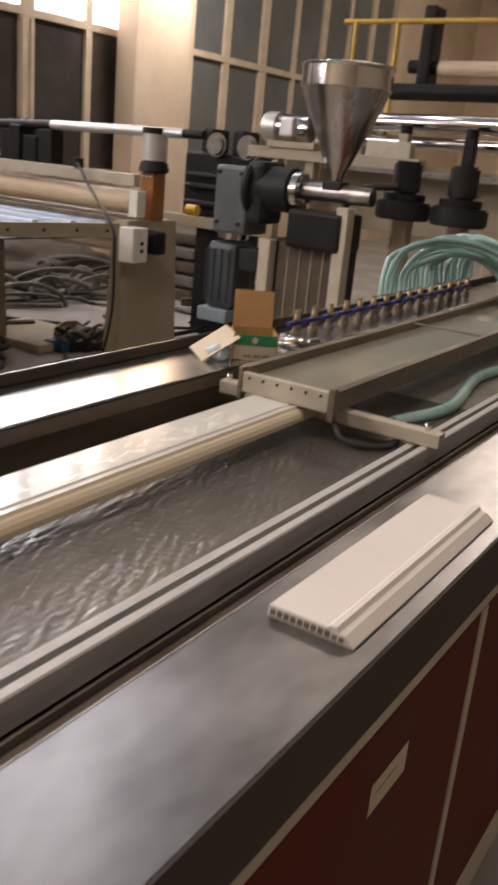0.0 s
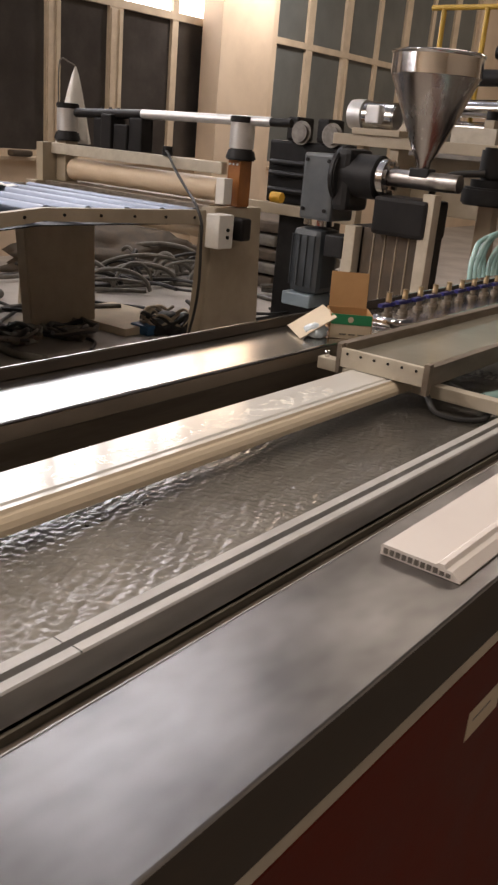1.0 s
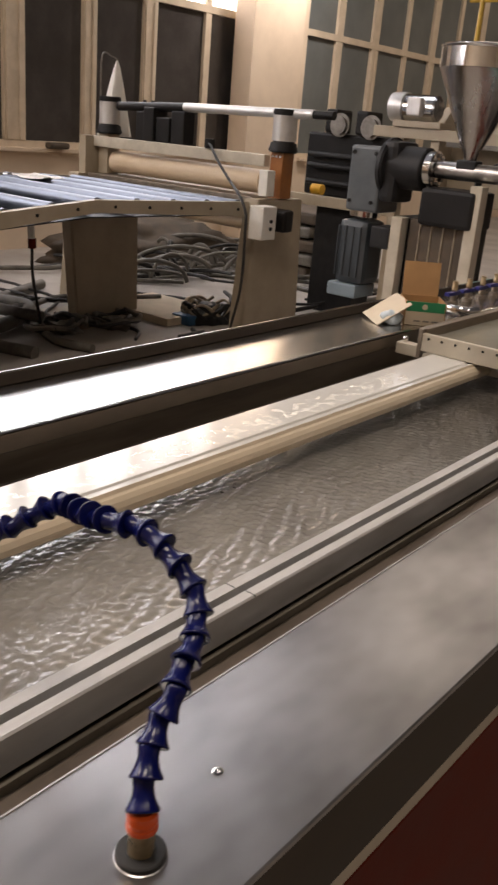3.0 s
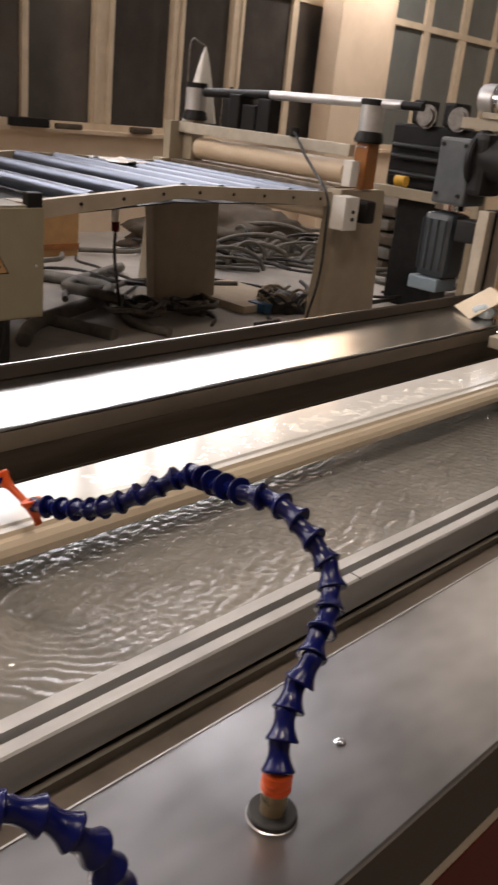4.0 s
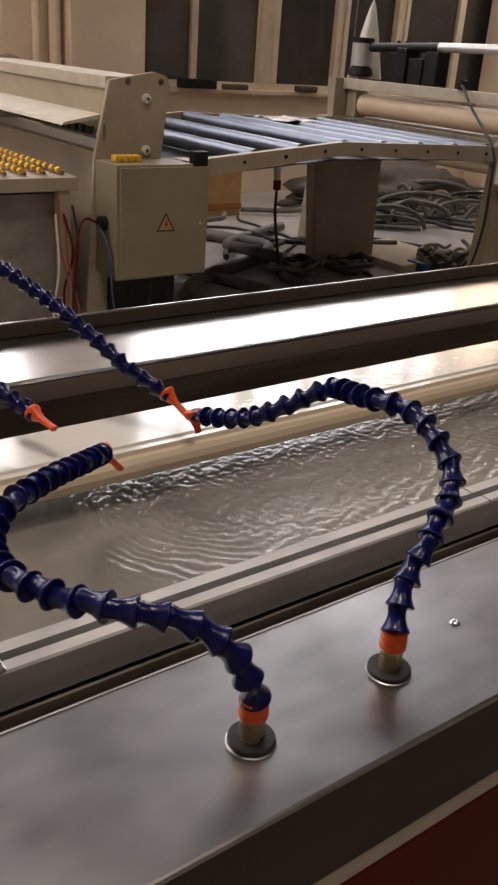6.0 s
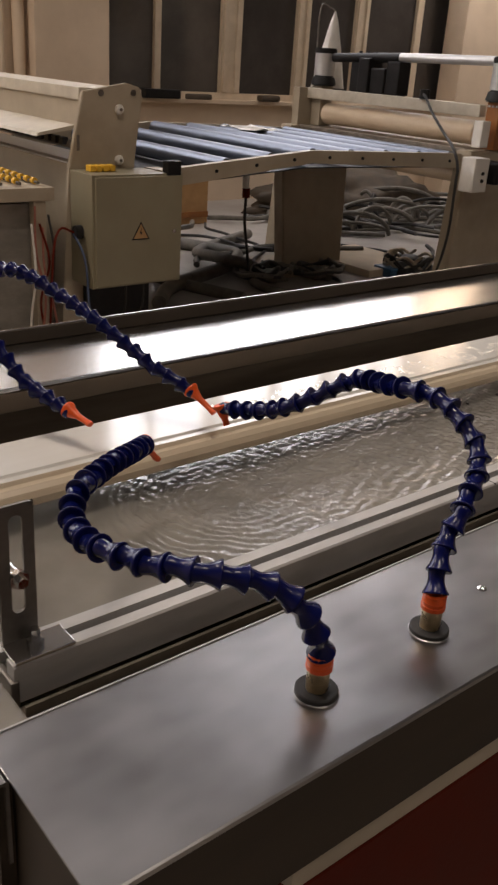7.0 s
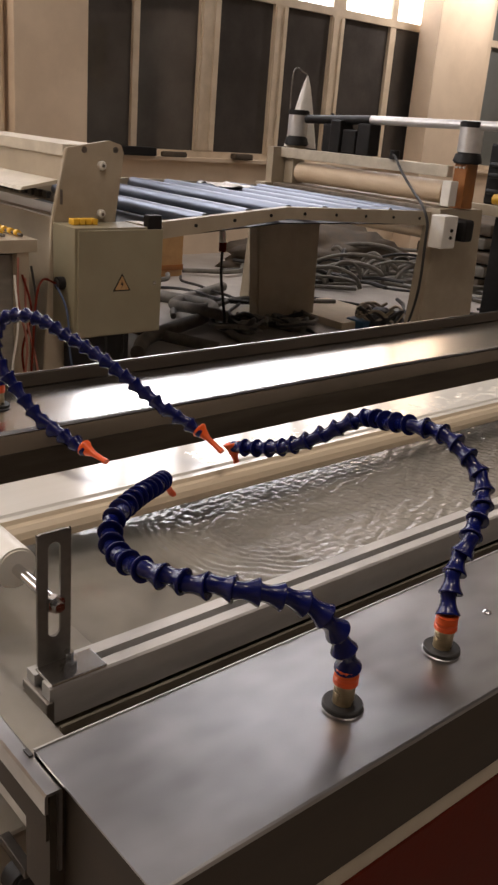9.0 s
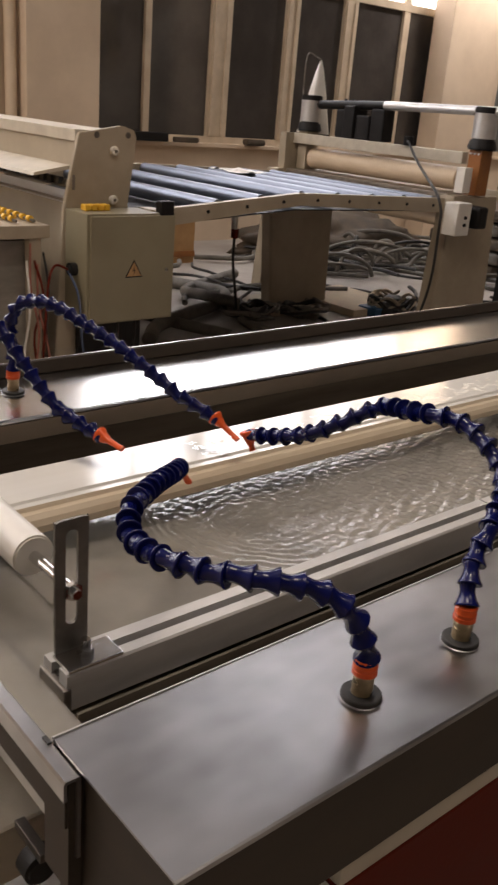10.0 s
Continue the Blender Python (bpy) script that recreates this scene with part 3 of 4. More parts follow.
# thin streams running off the moulding
for y, r in ((1.285, 0.0014), (1.19, 0.0012), (0.815, 0.0016), (0.736, 0.0012), (0.709, 0.0014)):
    drip = thing("water_stream", "thin clear stream of water running off the profile", "water", (-0.3385, y, 0.8895), "water streams")
    jet = part("stream", lathe([(r * 2.2, 0.0), (r * 1.2, 0.004), (r, 0.012), (r * 1.15, 0.022), (r * 1.6, 0.0295)], 10), CLEAR, drip)
    jet.visible_shadow = False

# ---- sample board on the deck ----
board = thing("sample_board", "matt cream hollow plastic skirting sample lying on the deck", "skirting board")
BOARDP = [(0.03, 0.951), (0.03, 0.962), (0.032, 0.964), (0.098, 0.964), (0.101, 0.9665), (0.108, 0.967), (0.111, 0.962), (0.118, 0.9615), (0.129, 0.953), (0.129, 0.951)]
part("strip", prism(BOARDP, "y", 0.8205, 1.24), BOARD, board)
for k in range(11):
    x = 0.0365 + 0.0078 * k
    part("hollow", box(x - 0.0028, x + 0.0028, 0.8195, 0.8204, 0.9535, 0.9605 if k < 9 else 0.9585, 0.0004), STEEL_DARK, board, "dark hollow cell")

# ---- calibration tray ----
tray = thing("calibration_tray", "stainless steel tray of shallow water above the tank", "tray")
RUSTY = material("grimy_steel", (0.3, 0.25, 0.2), 0.45, 0.6, dark=(0.17, 0.135, 0.1), scale=12, bump=0.1, stretch=(1, 0.4, 1))
part("side_wall", box(-0.479, -0.473, 1.548, 4.4, 0.94, 0.992, 0.001), RUSTY, tray, "grimy brown side wall")
part("side_wall", box(-0.292, -0.286, 1.548, 4.4, 0.94, 0.985, 0.001), RUSTY, tray, "grimy brown side wall")
part("rim", box(-0.493, -0.473, 1.548, 4.4, 0.9922, 0.9945, 0.0008), RUSTY, tray)
part("rim", box(-0.292, -0.274, 1.548, 4.4, 0.9852, 0.9872, 0.0008), RUSTY, tray)
for x0, x1 in ((-0.488, -0.4785), (-0.2858, -0.273)):
    part("corner_post", box(x0, x1, 1.534, 1.55, 0.93, 0.994, 0.001), RUSTY, tray, "rusty brown corner post")
ep = part("end_plate", box(-0.478, -0.286, 1.535, 1.5475, 0.946, 0.986, 0.0015), CREAM, tray, "pale perforated end plate")
for k in range(6):
    x = -0.462 + 0.032 * k
    part("hole", rod((x, 1.5335, 0.976), (x, 1.5352, 0.976), 0.003, 10), BLACK, ep)
part("bottom", box(-0.473, -0.292, 1.55, 4.4, 0.947, 0.952), STEEL, tray)
part("tray_water", box(-0.4725, -0.2925, 1.55, 4.4, 0.953, 0.974), material("pale_tray_water", (0.34, 0.33, 0.27), 0.08, dark=(0.27, 0.25, 0.2), scale=3, bump=0.15, bump_scale=20, spec=0.75), tray, "pale still water in the tray")
for y in (2.38, 3.1):
    part("spacer_rod", rod((-0.48, y, 0.99), (-0.285, y, 0.99), 0.0028, 10), STEEL_DARK, tray)
bar = thing("support_bar", "pale steel cross bar bolted over the tank rails", "support bar")
part("bar", box(-0.575, -0.085, 1.6, 1.63, 0.911, 0.938, 0.002), CREAM, bar)
for x in (-0.56, -0.115):
    part("bolt", rod((x, 1.615, 0.938), (x, 1.615, 0.952), 0.006, 8), CHROME, bar)

# ---- flexible coolant hoses ----
SEG = 0.0188
SEG_MESH = None


def segment_mesh():
    bm = lathe([(0.0056, 0.021), (0.0072, 0.0185), (0.0073, 0.016), (0.0068, 0.0125), (0.0071, 0.009), (0.0081, 0.0055), (0.0096, 0.0022), (0.0109, 0.0), (0.0111, -0.0009), (0.0106, -0.0017), (0.0084, -0.0013)], 20)
    me = bpy.data.meshes.new("segment")
    bmesh.ops.recalc_face_normals(bm, faces=bm.faces)
    bm.to_mesh(me)
    bm.free()
    me.materials.append(BLUE)
    return me


def hose(base, points, tip, label):
    """A jointed hose on a brass nipple; its beads follow the points, given in the hall's space."""
    global SEG_MESH
    SEG_MESH = SEG_MESH or segment_mesh()
    base = Vector(base)
    h = thing("coolant_hose", label, "coolant hose", base, "coolant hoses")
    part("washer", lathe([(0.0165, 0.0), (0.0168, 0.001), (0.0165, 0.0042), (0.0155, 0.005)], 28), RUBBER, h, "black rubber washer")
    part("flange", lathe([(0.0174, 0.0), (0.0176, 0.0006), (0.0166, 0.001)], 28), STEEL, h, "thin bright flange")
    part("nipple", lathe([(0.0085, 0.005), (0.0086, 0.0205), (0.009, 0.021), (0.009, 0.024)], 20), BRASS, h, "brass pipe nipple")
    part("collar", lathe([(0.0095, 0.023), (0.0103, 0.0235), (0.0103, 0.027), (0.0098, 0.0275), (0.0102, 0.031), (0.0098, 0.0315), (0.0102, 0.037), (0.0085, 0.039)], 14), ORANGE, h, "bright orange threaded collar")
    path = smooth_path([base + Vector((0, 0, 0.038))] + [Vector(p) for p in points], 30)
    run = [0.0]
    for a, b in zip(path, path[1:]):
        run.append(run[-1] + (b - a).length)
    n = max(2, round(run[-1] / SEG))
    marks = []
    for k in range(n + 1):
        want = run[-1] * k / n
        i = min(range(len(run)), key=lambda j: abs(run[j] - want))
        marks.append(path[i])
    for a, b in zip(marks, marks[1:]):
        ob = new("segment", SEG_MESH)
        ob.parent = h
        q = (b - a).to_track_quat("Z", "Y")
        wob = Euler((random.uniform(-0.15, 0.15), random.uniform(-0.15, 0.15), random.uniform(0, 3)))
        ob.matrix_basis = Matrix.LocRotScale(a - base, q @ wob.to_quaternion(), None)
    end = marks[-1]
    d = (Vector(tip) - end).normalized()
    q = d.to_track_quat("Z", "Y").to_matrix().to_4x4()
    m = Matrix.Translation(end - base) @ q
    reach = (Vector(tip) - end).length
    bm = lathe([(0.009, -0.005), (0.0103, -0.0045), (0.0107, -0.003), (0.0102, -0.0015), (0.0076, 0.002), (0.006, 0.0075), (0.0048, 0.013), (0.0043, max(0.016, reach * 0.8)), (0.0049, max(0.018, reach * 0.9)), (0.0046, max(0.02, reach))], 20)
    for v in bm.verts:
        if v.co.z > 0.012:
            v.co.y *= 0.7
        v.co = m @ v.co
    part("nozzle", bm, ORANGE, h, "orange flat nozzle")
    return h


hose((0.092, 0.0, 0.95), [(0.0923, -0.004, 0.9957), (0.0895, -0.0105, 1.017), (0.0845, -0.0245, 1.037), (0.0705, -0.0385, 1.047), (0.054, -0.071, 1.058), (0.025, -0.094, 1.056), (-0.005, -0.11, 1.054), (-0.03, -0.116, 1.052), (-0.06, -0.114, 1.048), (-0.09, -0.104, 1.048), (-0.115, -0.083, 1.052), (-0.14, -0.054, 1.047), (-0.172, -0.017, 1.037), (-0.205, 0.022, 1.024), (-0.238, 0.054, 1.01), (-0.264, 0.073, 0.997)], (-0.277, 0.098, 0.969), "dark blue jointed coolant hose curling low over the water")
hose((0.088, 0.132, 0.95), [(0.084, 0.137, 0.999), (0.075, 0.151, 1.015), (0.07, 0.167, 1.031), (0.066, 0.184, 1.047), (0.059, 0.2, 1.056), (0.05, 0.217, 1.064), (0.036, 0.23, 1.075), (0.022, 0.231, 1.088), (0.002, 0.233, 1.099), (-0.026, 0.234, 1.104), (-0.058, 0.228, 1.102), (-0.09, 0.234, 1.095), (-0.118, 0.243, 1.088), (-0.14, 0.244, 1.079), (-0.165, 0.229, 1.06), (-0.19, 0.212, 1.041), (-0.222, 0.206, 1.025), (-0.256, 0.2, 1.014), (-0.289, 0.194, 1.006)], (-0.282, 0.1965, 0.987), "dark blue jointed coolant hose arched high over the tank")
hose((-0.703, 0.085, 0.95), [(-0.703, 0.085, 1.0), (-0.704, 0.084, 1.03), (-0.704, 0.084, 1.06), (-0.687, 0.09, 1.087), (-0.651, 0.103, 1.098), (-0.611, 0.117, 1.094), (-0.568, 0.132, 1.08), (-0.526, 0.147, 1.066), (-0.489, 0.159, 1.05), (-0.453, 0.174, 1.032), (-0.418, 0.192, 1.011), (-0.382, 0.218, 0.991)], (-0.348, 0.228, 0.972), "dark blue jointed coolant hose reaching across from the far deck")
hose((-0.703, -0.047, 0.95), [(-0.704, -0.047, 1.0), (-0.70, -0.046, 1.05), (-0.675, -0.037, 1.095), (-0.635, -0.022, 1.113), (-0.595, -0.007, 1.105), (-0.56, 0.006, 1.086), (-0.529, 0.017, 1.053), (-0.507, 0.026, 1.032), (-0.477, 0.037, 1.006), (-0.443, 0.05, 0.994), (-0.41, 0.062, 0.986)], (-0.377, 0.071, 0.979), "dark blue jointed coolant hose reaching across from the far deck")

# ---- on the far deck ----
valve = thing("brass_valve", "small brass ball valve with navy blue lever", "valve", (-0.69, 2.11, 0.95), "manifold valves")
part("base", lathe([(0.015, 0.0), (0.015, 0.008), (0.009, 0.011), (0.009, 0.019), (0.011, 0.022), (0.011, 0.027)], 12), RUSTY, valve, "dull stained valve body")
part("lever", box(-0.008, 0.008, -0.045, 0.03, 0.027, 0.038, 0.003), NAVY, valve, "navy blue plastic lever")
part("spout", lathe([(0.008, 0.038), (0.0085, 0.042), (0.0085, 0.05), (0.0075, 0.052), (0.0078, 0.064), (0.0085, 0.066), (0.004, 0.0662)], 12), BRASS, valve)
for k in range(1, 15):
    copy_thing(valve, pose(-0.69, 2.11 + 0.093 * k, 0.95, 0, 0, (k * 37) % 11 - 5))

carton = thing("carton", "small open cardboard box with green printed side", "carton", (-0.625, 1.8, 0.951))
carton.rotation_euler = (0, 0, radians(38))
part("front_panel", box(-0.048, 0.048, -0.05, -0.048, 0.0, 0.034), CARD_LIGHT, carton, "pale lower front panel")
fp = part("printed_panel", box(-0.048, 0.048, -0.0505, -0.0478, 0.034, 0.058), GREEN, carton, "green printed strip")
part("logo_shape", rod((-0.002, -0.0507, 0.046), (-0.002, -0.0512, 0.046), 0.007, 16), CARD_LIGHT, fp)
for k in range(3):
    part("print_bar", box(-0.026 + 0.022 * k, -0.01 + 0.022 * k, -0.0512, -0.0506, 0.009, 0.0125), STEEL_DARK, carton)
part("back_panel", box(-0.048, 0.048, 0.048, 0.05, 0.0, 0.058), CARD, carton)
part("side_panel", box(-0.05, -0.048, -0.05, 0.05, 0.0, 0.058), CARD, carton)
part("side_panel", box(0.048, 0.05, -0.05, 0.05, 0.0, 0.058), CARD, carton)
part("bottom", box(-0.048, 0.048, -0.048, 0.048, 0.0, 0.002), CARD, carton)
bm = box(-0.046, 0.046, -0.001, 0.001, 0, 0.085)
part("flap", bm, CARD, carton, "brown raised flap", m=pose(0, 0.05, 0.057, -12, 0, 0))
bm = box(-0.1, 0.0, -0.05, 0.05, -0.001, 0.001)
part("flap", bm, CARD_LIGHT, carton, "cream flap bent down", m=pose(-0.05, -0.02, 0.058, 6, -33, 12))
bag = thing("plastic_bag", "crumpled pale blue plastic bag beside the carton", "plastic bag", (-0.655, 1.71, 0.952))
bm = bmesh.new()
bmesh.ops.create_icosphere(bm, subdivisions=3, radius=0.028)
for v in bm.verts:
    v.co *= 1 + 0.35 * noise.noise(v.co * 60)
    v.co.z = max(0, v.co.z * 0.7 + 0.012)
part("film", bm, material("pale_blue_film", (0.5, 0.58, 0.62), 0.25, amount=0.3, scale=30), bag, smooth=True)
elbow = thing("pipe_elbow", "chromed pipe elbow lying on the deck", "pipe fitting", (-0.6, 1.96, 0.951))
part("body", tube([(-0.03, 0, 0.015), (0.0, 0.0, 0.016), (0.025, 0.012, 0.015), (0.035, 0.04, 0.015)], 0.013, 14), CHROME, elbow)
part("collar", rod((-0.045, 0, 0.015), (-0.03, 0, 0.015), 0.0148, 16), CHROME, elbow)

coil = thing("hose_bundle", "bundle of clear teal plastic hoses arching over the valves", "hose bundle")
rnd = random.Random(5)
for k in range(24):
    a, b = rnd.uniform(-0.04, 0.04), rnd.uniform(-0.03, 0.03)
    y = 2.11 + 0.093 * (5.5 + 0.38 * k)
    part("tube", tube([(-0.69, y, 1.012), (-0.70 + 0.2 * a, y + 0.02, 1.075), (-0.71 + a, y + 0.09, 1.12 + b), (-0.66 + a, y * 0.55 + 1.48, 1.15 + b), (-0.56 + a, y * 0.3 + 2.3, 1.13 + b), (-0.46 + a, y * 0.2 + 2.6, 1.07 + b), (-0.38 + a, 3.0 + b, 0.998)], 0.0085, 9, steps=8), TEAL, coil)
wet_hose = thing("submerged_hose", "blue-green hose looped in the tank beside the tray", "hose")
part("tube", tube([(-0.24, 1.75, 0.893), (-0.19, 1.95, 0.9), (-0.24, 2.3, 0.905), (-0.18, 2.7, 0.9), (-0.23, 3.2, 0.9)], 0.014, 10), TEAL, wet_hose)
rubber_loop = thing("rubber_loop", "black rubber strap looped under the tray end", "strap")
part("strap", tube([(-0.285, 1.56, 0.93), (-0.25, 1.54, 0.902), (-0.2, 1.56, 0.896), (-0.17, 1.6, 0.9), (-0.2, 1.66, 0.91), (-0.28, 1.65, 0.935)], 0.006, 8), RUBBER, rubber_loop)

# ---- haul-off roller table ----
BEAM = [(2.02, 0.768), (2.02, 0.855), (3.0, 0.938), (4.35, 0.908), (4.35, 0.817), (3.0, 0.872)]
table = thing("roller_table", "beige haul-off roller table with bright steel rollers", "roller table")
for x in (-3.25, -4.9):
    sb = part("side_beam", prism(BEAM, "x", x, x + 0.045), BEIGE, table)
    if x > -4:
        for k in range(8):
            y = 2.35 + 0.26 * k
            z = 0.815 + 0.09 * min(1, (y - 2.02) / 0.98) - 0.032 * max(0, y - 3.0)
            part("bolt", rod((x + 0.045, y, z), (x + 0.052, y, z), 0.009, 8), BLACK, sb)
ROLLER = bpy.data.meshes.new("roller")
bm = rod((-4.855, 0, 0), (-3.25, 0, 0), 0.043, 24)
crisp(bm)
bm.to_mesh(ROLLER)
bm.free()
ROLLER.materials.append(material("polished_roller_steel", (0.2, 0.225, 0.275), 0.4, 0.9, amount=0.3, scale=8, stretch=(0.4, 5, 5)))
for k in range(7):
    y = 2.45 + 0.295 * k
    ob = new("roller", ROLLER)
    ob.parent = table
    ob.location = (0, y, 0.822 + 0.082 * min(1, (y - 2) / 1.0) - 0.022 * max(0, y - 3.0))
part("support_leg", prism([(3.64, 0.04), (3.56, 0.86), (4.17, 0.86), (4.2, 0.04)], "x", -4.2, -4.1, bevel=0.008), BEIGE, table)
part("foot_plate", box(-4.5, -4.0, 3.5, 4.22, 0.0, 0.04, 0.004), BEIGE, table)
part("drive_clamp", box(-3.2, -3.15, 2.02, 2.1, 0.80, 0.905, 0.008), BLACK, table, "black clamp on the beam end")

part("under_tray", prism([(2.05, 0.775), (3.0, 0.845), (4.3, 0.826), (4.3, 0.82), (3.0, 0.839), (2.05, 0.769)], "x", -4.85, -3.255), BLACK, table, "black tray under the rollers")
offcut = thing("foil_offcut", "crumpled pale foil offcut lying on the rollers", "offcut", (-4.5, 3.6, 0.915))
bm = bmesh.new()
bmesh.ops.create_grid(bm, x_segments=14, y_segments=8, size=0.5)
for v in bm.verts:
    v.co = Vector((v.co.x * 0.3, v.co.y * 0.3, 0.016 + 0.03 * abs(noise.noise(v.co * 7))))
part("film", bm, WHITE, offcut)

stand = thing("press_roller_stand", "beige roller press stand with cream rubber rolls", "roller press")
for x in (-3.25, -4.98):
    part("leg", prism([(4.2, 0.0), (4.25, 0.6), (4.28, 0.93), (4.75, 0.93), (4.82, 0.0)], "x", x, x + 0.12, bevel=0.006), BEIGE, stand)
part("end_post", prism([(4.36, 0.9), (4.36, 1.2), (4.52, 1.2), (4.52, 0.9)], "x", -4.95, -4.88), BEIGE, stand)
part("cross_beam", box(-4.93, -3.24, 4.44, 4.5, 1.125, 1.2, 0.006), CREAM, stand, "pale cream cross beam")
part("press_roller", rod((-4.74, 4.54, 1.025), (-3.3, 4.54, 1.025), 0.076, 32, bevel=0.004), WOODROLL, stand, "cream rubber covered roll")
part("guide_roller", rod((-4.74, 4.6, 0.74), (-3.2, 4.6, 0.74), 0.05, 28), WOODROLL, stand, "cream rubber covered roll")
part("bed_plate", box(-4.85, -3.25, 4.36, 4.75, 0.9, 0.935, 0.004), RUSTY, stand, "brown board under the roll")
for x in (-3.17, -4.82):
    cyl = part("air_cylinder", box(x - 0.05, x + 0.05, 4.48, 4.6, 0.935, 1.22, 0.006), BROWN if x > -4 else BEIGE, stand, "orange-brown pneumatic cylinder" if x > -4 else "beige pneumatic cylinder")
    for q in range(3):
        part("stud", rod((x - 0.03 + 0.03 * q, 4.482, 1.195), (x - 0.03 + 0.03 * q, 4.47, 1.195), 0.007, 8), SATIN, cyl)
    part("lower_cap", rod((x, 4.54, 1.22), (x, 4.54, 1.29), 0.1, 20, bevel=0.01, r2=0.08), BLACK, stand, "black cylinder cap")
    part("sleeve", rod((x, 4.54, 1.29), (x, 4.54, 1.445), 0.078, 28), SATIN, stand, "polished cylinder sleeve")
    part("upper_cap", rod((x, 4.54, 1.445), (x, 4.54, 1.482), 0.083, 24, bevel=0.006), BLACK, stand, "black cylinder cap")
part("tie_rod", rod((-4.05, 4.54, 1.447), (-2.95, 4.54, 1.462), 0.03, 18), SATIN, stand, "bright steel tie rod")
part("coupling", rod((-4.72, 4.54, 1.42), (-4.05, 4.54, 1.445), 0.032, 14), BLACK, stand, "black shaft coupling")
part("coupling", rod((-2.98, 4.54, 1.462), (-2.8, 4.54, 1.464), 0.026, 14), BLACK, stand, "black shaft coupling")
for x0, x1, y0, z1 in ((-4.5, -4.4, 4.5, 1.4), (-4.395, -4.29, 4.47, 1.43), (-4.285, -4.15, 4.49, 1.37), (-4.145, -4.02, 4.5, 1.42)):
    part("valve_block", box(x0, x1, y0, 4.62, 1.2, z1, 0.012), BLACK, stand, "black valve block")
for k in range(6):
    part("fitting", rod((-4.46 + 0.08 * k, 4.55, 1.43), (-4.46 + 0.08 * k, 4.55, 1.475), 0.013, 8), BLACK, stand)
part("cable_gland", rod((-3.72, 4.45, 1.2), (-3.72, 4.45, 1.26), 0.035, 12), BLACK, stand)
part("gauge_block", box(-3.2, -3.13, 4.35, 4.43, 0.95, 1.11, 0.006), WHITE, stand, "white gauge block")
sw = part("switch_box", box(-3.11, -3.0, 4.17, 4.31, 0.7, 0.905, 0.008), WHITE, stand, "cream plastic switch box")
for k in range(2):
    part("button", rod((-3.0, 4.25, 0.77 + 0.045 * k), (-2.99, 4.25, 0.77 + 0.045 * k), 0.011, 12), BLACK, sw)
part("plug", box(-3.12, -2.98, 4.37, 4.47, 0.74, 0.88, 0.02), BLACK, stand, "black plug socket")
part("stop_button", rod((-3.13, 4.86, 1.0), (-3.05, 4.86, 1.0), 0.035, 16), YELLOW, stand, "yellow emergency stop")
cable = thing("power_cable", "black power cable hanging from the press to the floor", "cable")
part("cord", tube([(-3.728, 4.43, 1.225), (-3.68, 4.41, 1.22), (-3.525, 4.32, 1.129), (-3.312, 4.2, 1.028), (-3.116, 4.075, 0.955), (-3.05, 4.06, 0.86), (-3.044, 4.06, 0.751), (-3.042, 4.06, 0.461), (-3.084, 4.06, 0.227), (-3.16, 4.05, 0.03), (-3.4, 4.0, 0.018)], 0.009, 8, steps=8), CABLE, cable)

towel = thing("hanging_cloth", "pale cloth draped to a point on a wire stand", "cloth", (-4.97, 4.74, 1.2))
bm = bmesh.new()
prev = None
for j in range(10):
    h = j / 9
    ring = []
    for k in range(24):
        a = 2 * math.pi * k / 24
        r = 0.135 * (1 - h) ** 0.75 * (1 + 0.22 * math.sin(5 * a) * (1 - h)) + 0.004
        ring.append(bm.verts.new((r * math.cos(a) * 0.7, r * math.sin(a), 0.55 * h)))
    if prev:
        for k in range(24):
            bm.faces.new((prev[k], prev[(k + 1) % 24], ring[(k + 1) % 24], ring[k])).smooth = True
    prev = ring
bm.faces.new(prev)
part("cloth", bm, WHITE, towel)
part("wire", tube([(0, -0.14, 0.0), (0, -0.16, 0.3), (0, -0.15, 0.57), (0, -0.05, 0.565), (0, 0.0, 0.55)], 0.006, 8), STEEL_DARK, towel)

# brake discs and fittings behind the press
unwinder = thing("brake_unit", "dark unwinding unit with two steel brake discs", "brake unit")
part("frame", box(-3.75, -3.05, 5.62, 5.9, 0.9, 1.36, 0.02), BLACK, unwinder)
for x in (-3.44, -3.17):
    part("disc", rod((x, 5.55, 1.42), (x, 5.6, 1.42), 0.085, 24, bevel=0.02), STEEL_DARK, unwinder, "dull steel brake disc")
    part("bracket", box(x - 0.14, x - 0.04, 5.58, 5.8, 1.36, 1.53, 0.02), BLACK, unwinder)
for z in (1.0, 1.12, 1.2):
    part("bar", rod((-3.7, 5.58, z), (-3.1, 5.58, z), 0.02, 12), IRON, unwinder)
part("pedestal", box(-3.62, -3.2, 5.64, 5.88, 0.0, 0.9, 0.01), IRON, unwinder)
part("side_beam", box(-3.9, -2.9, 5.56, 5.62, 0.82, 0.9, 0.006), BEIGE, unwinder, "beige machine beam")

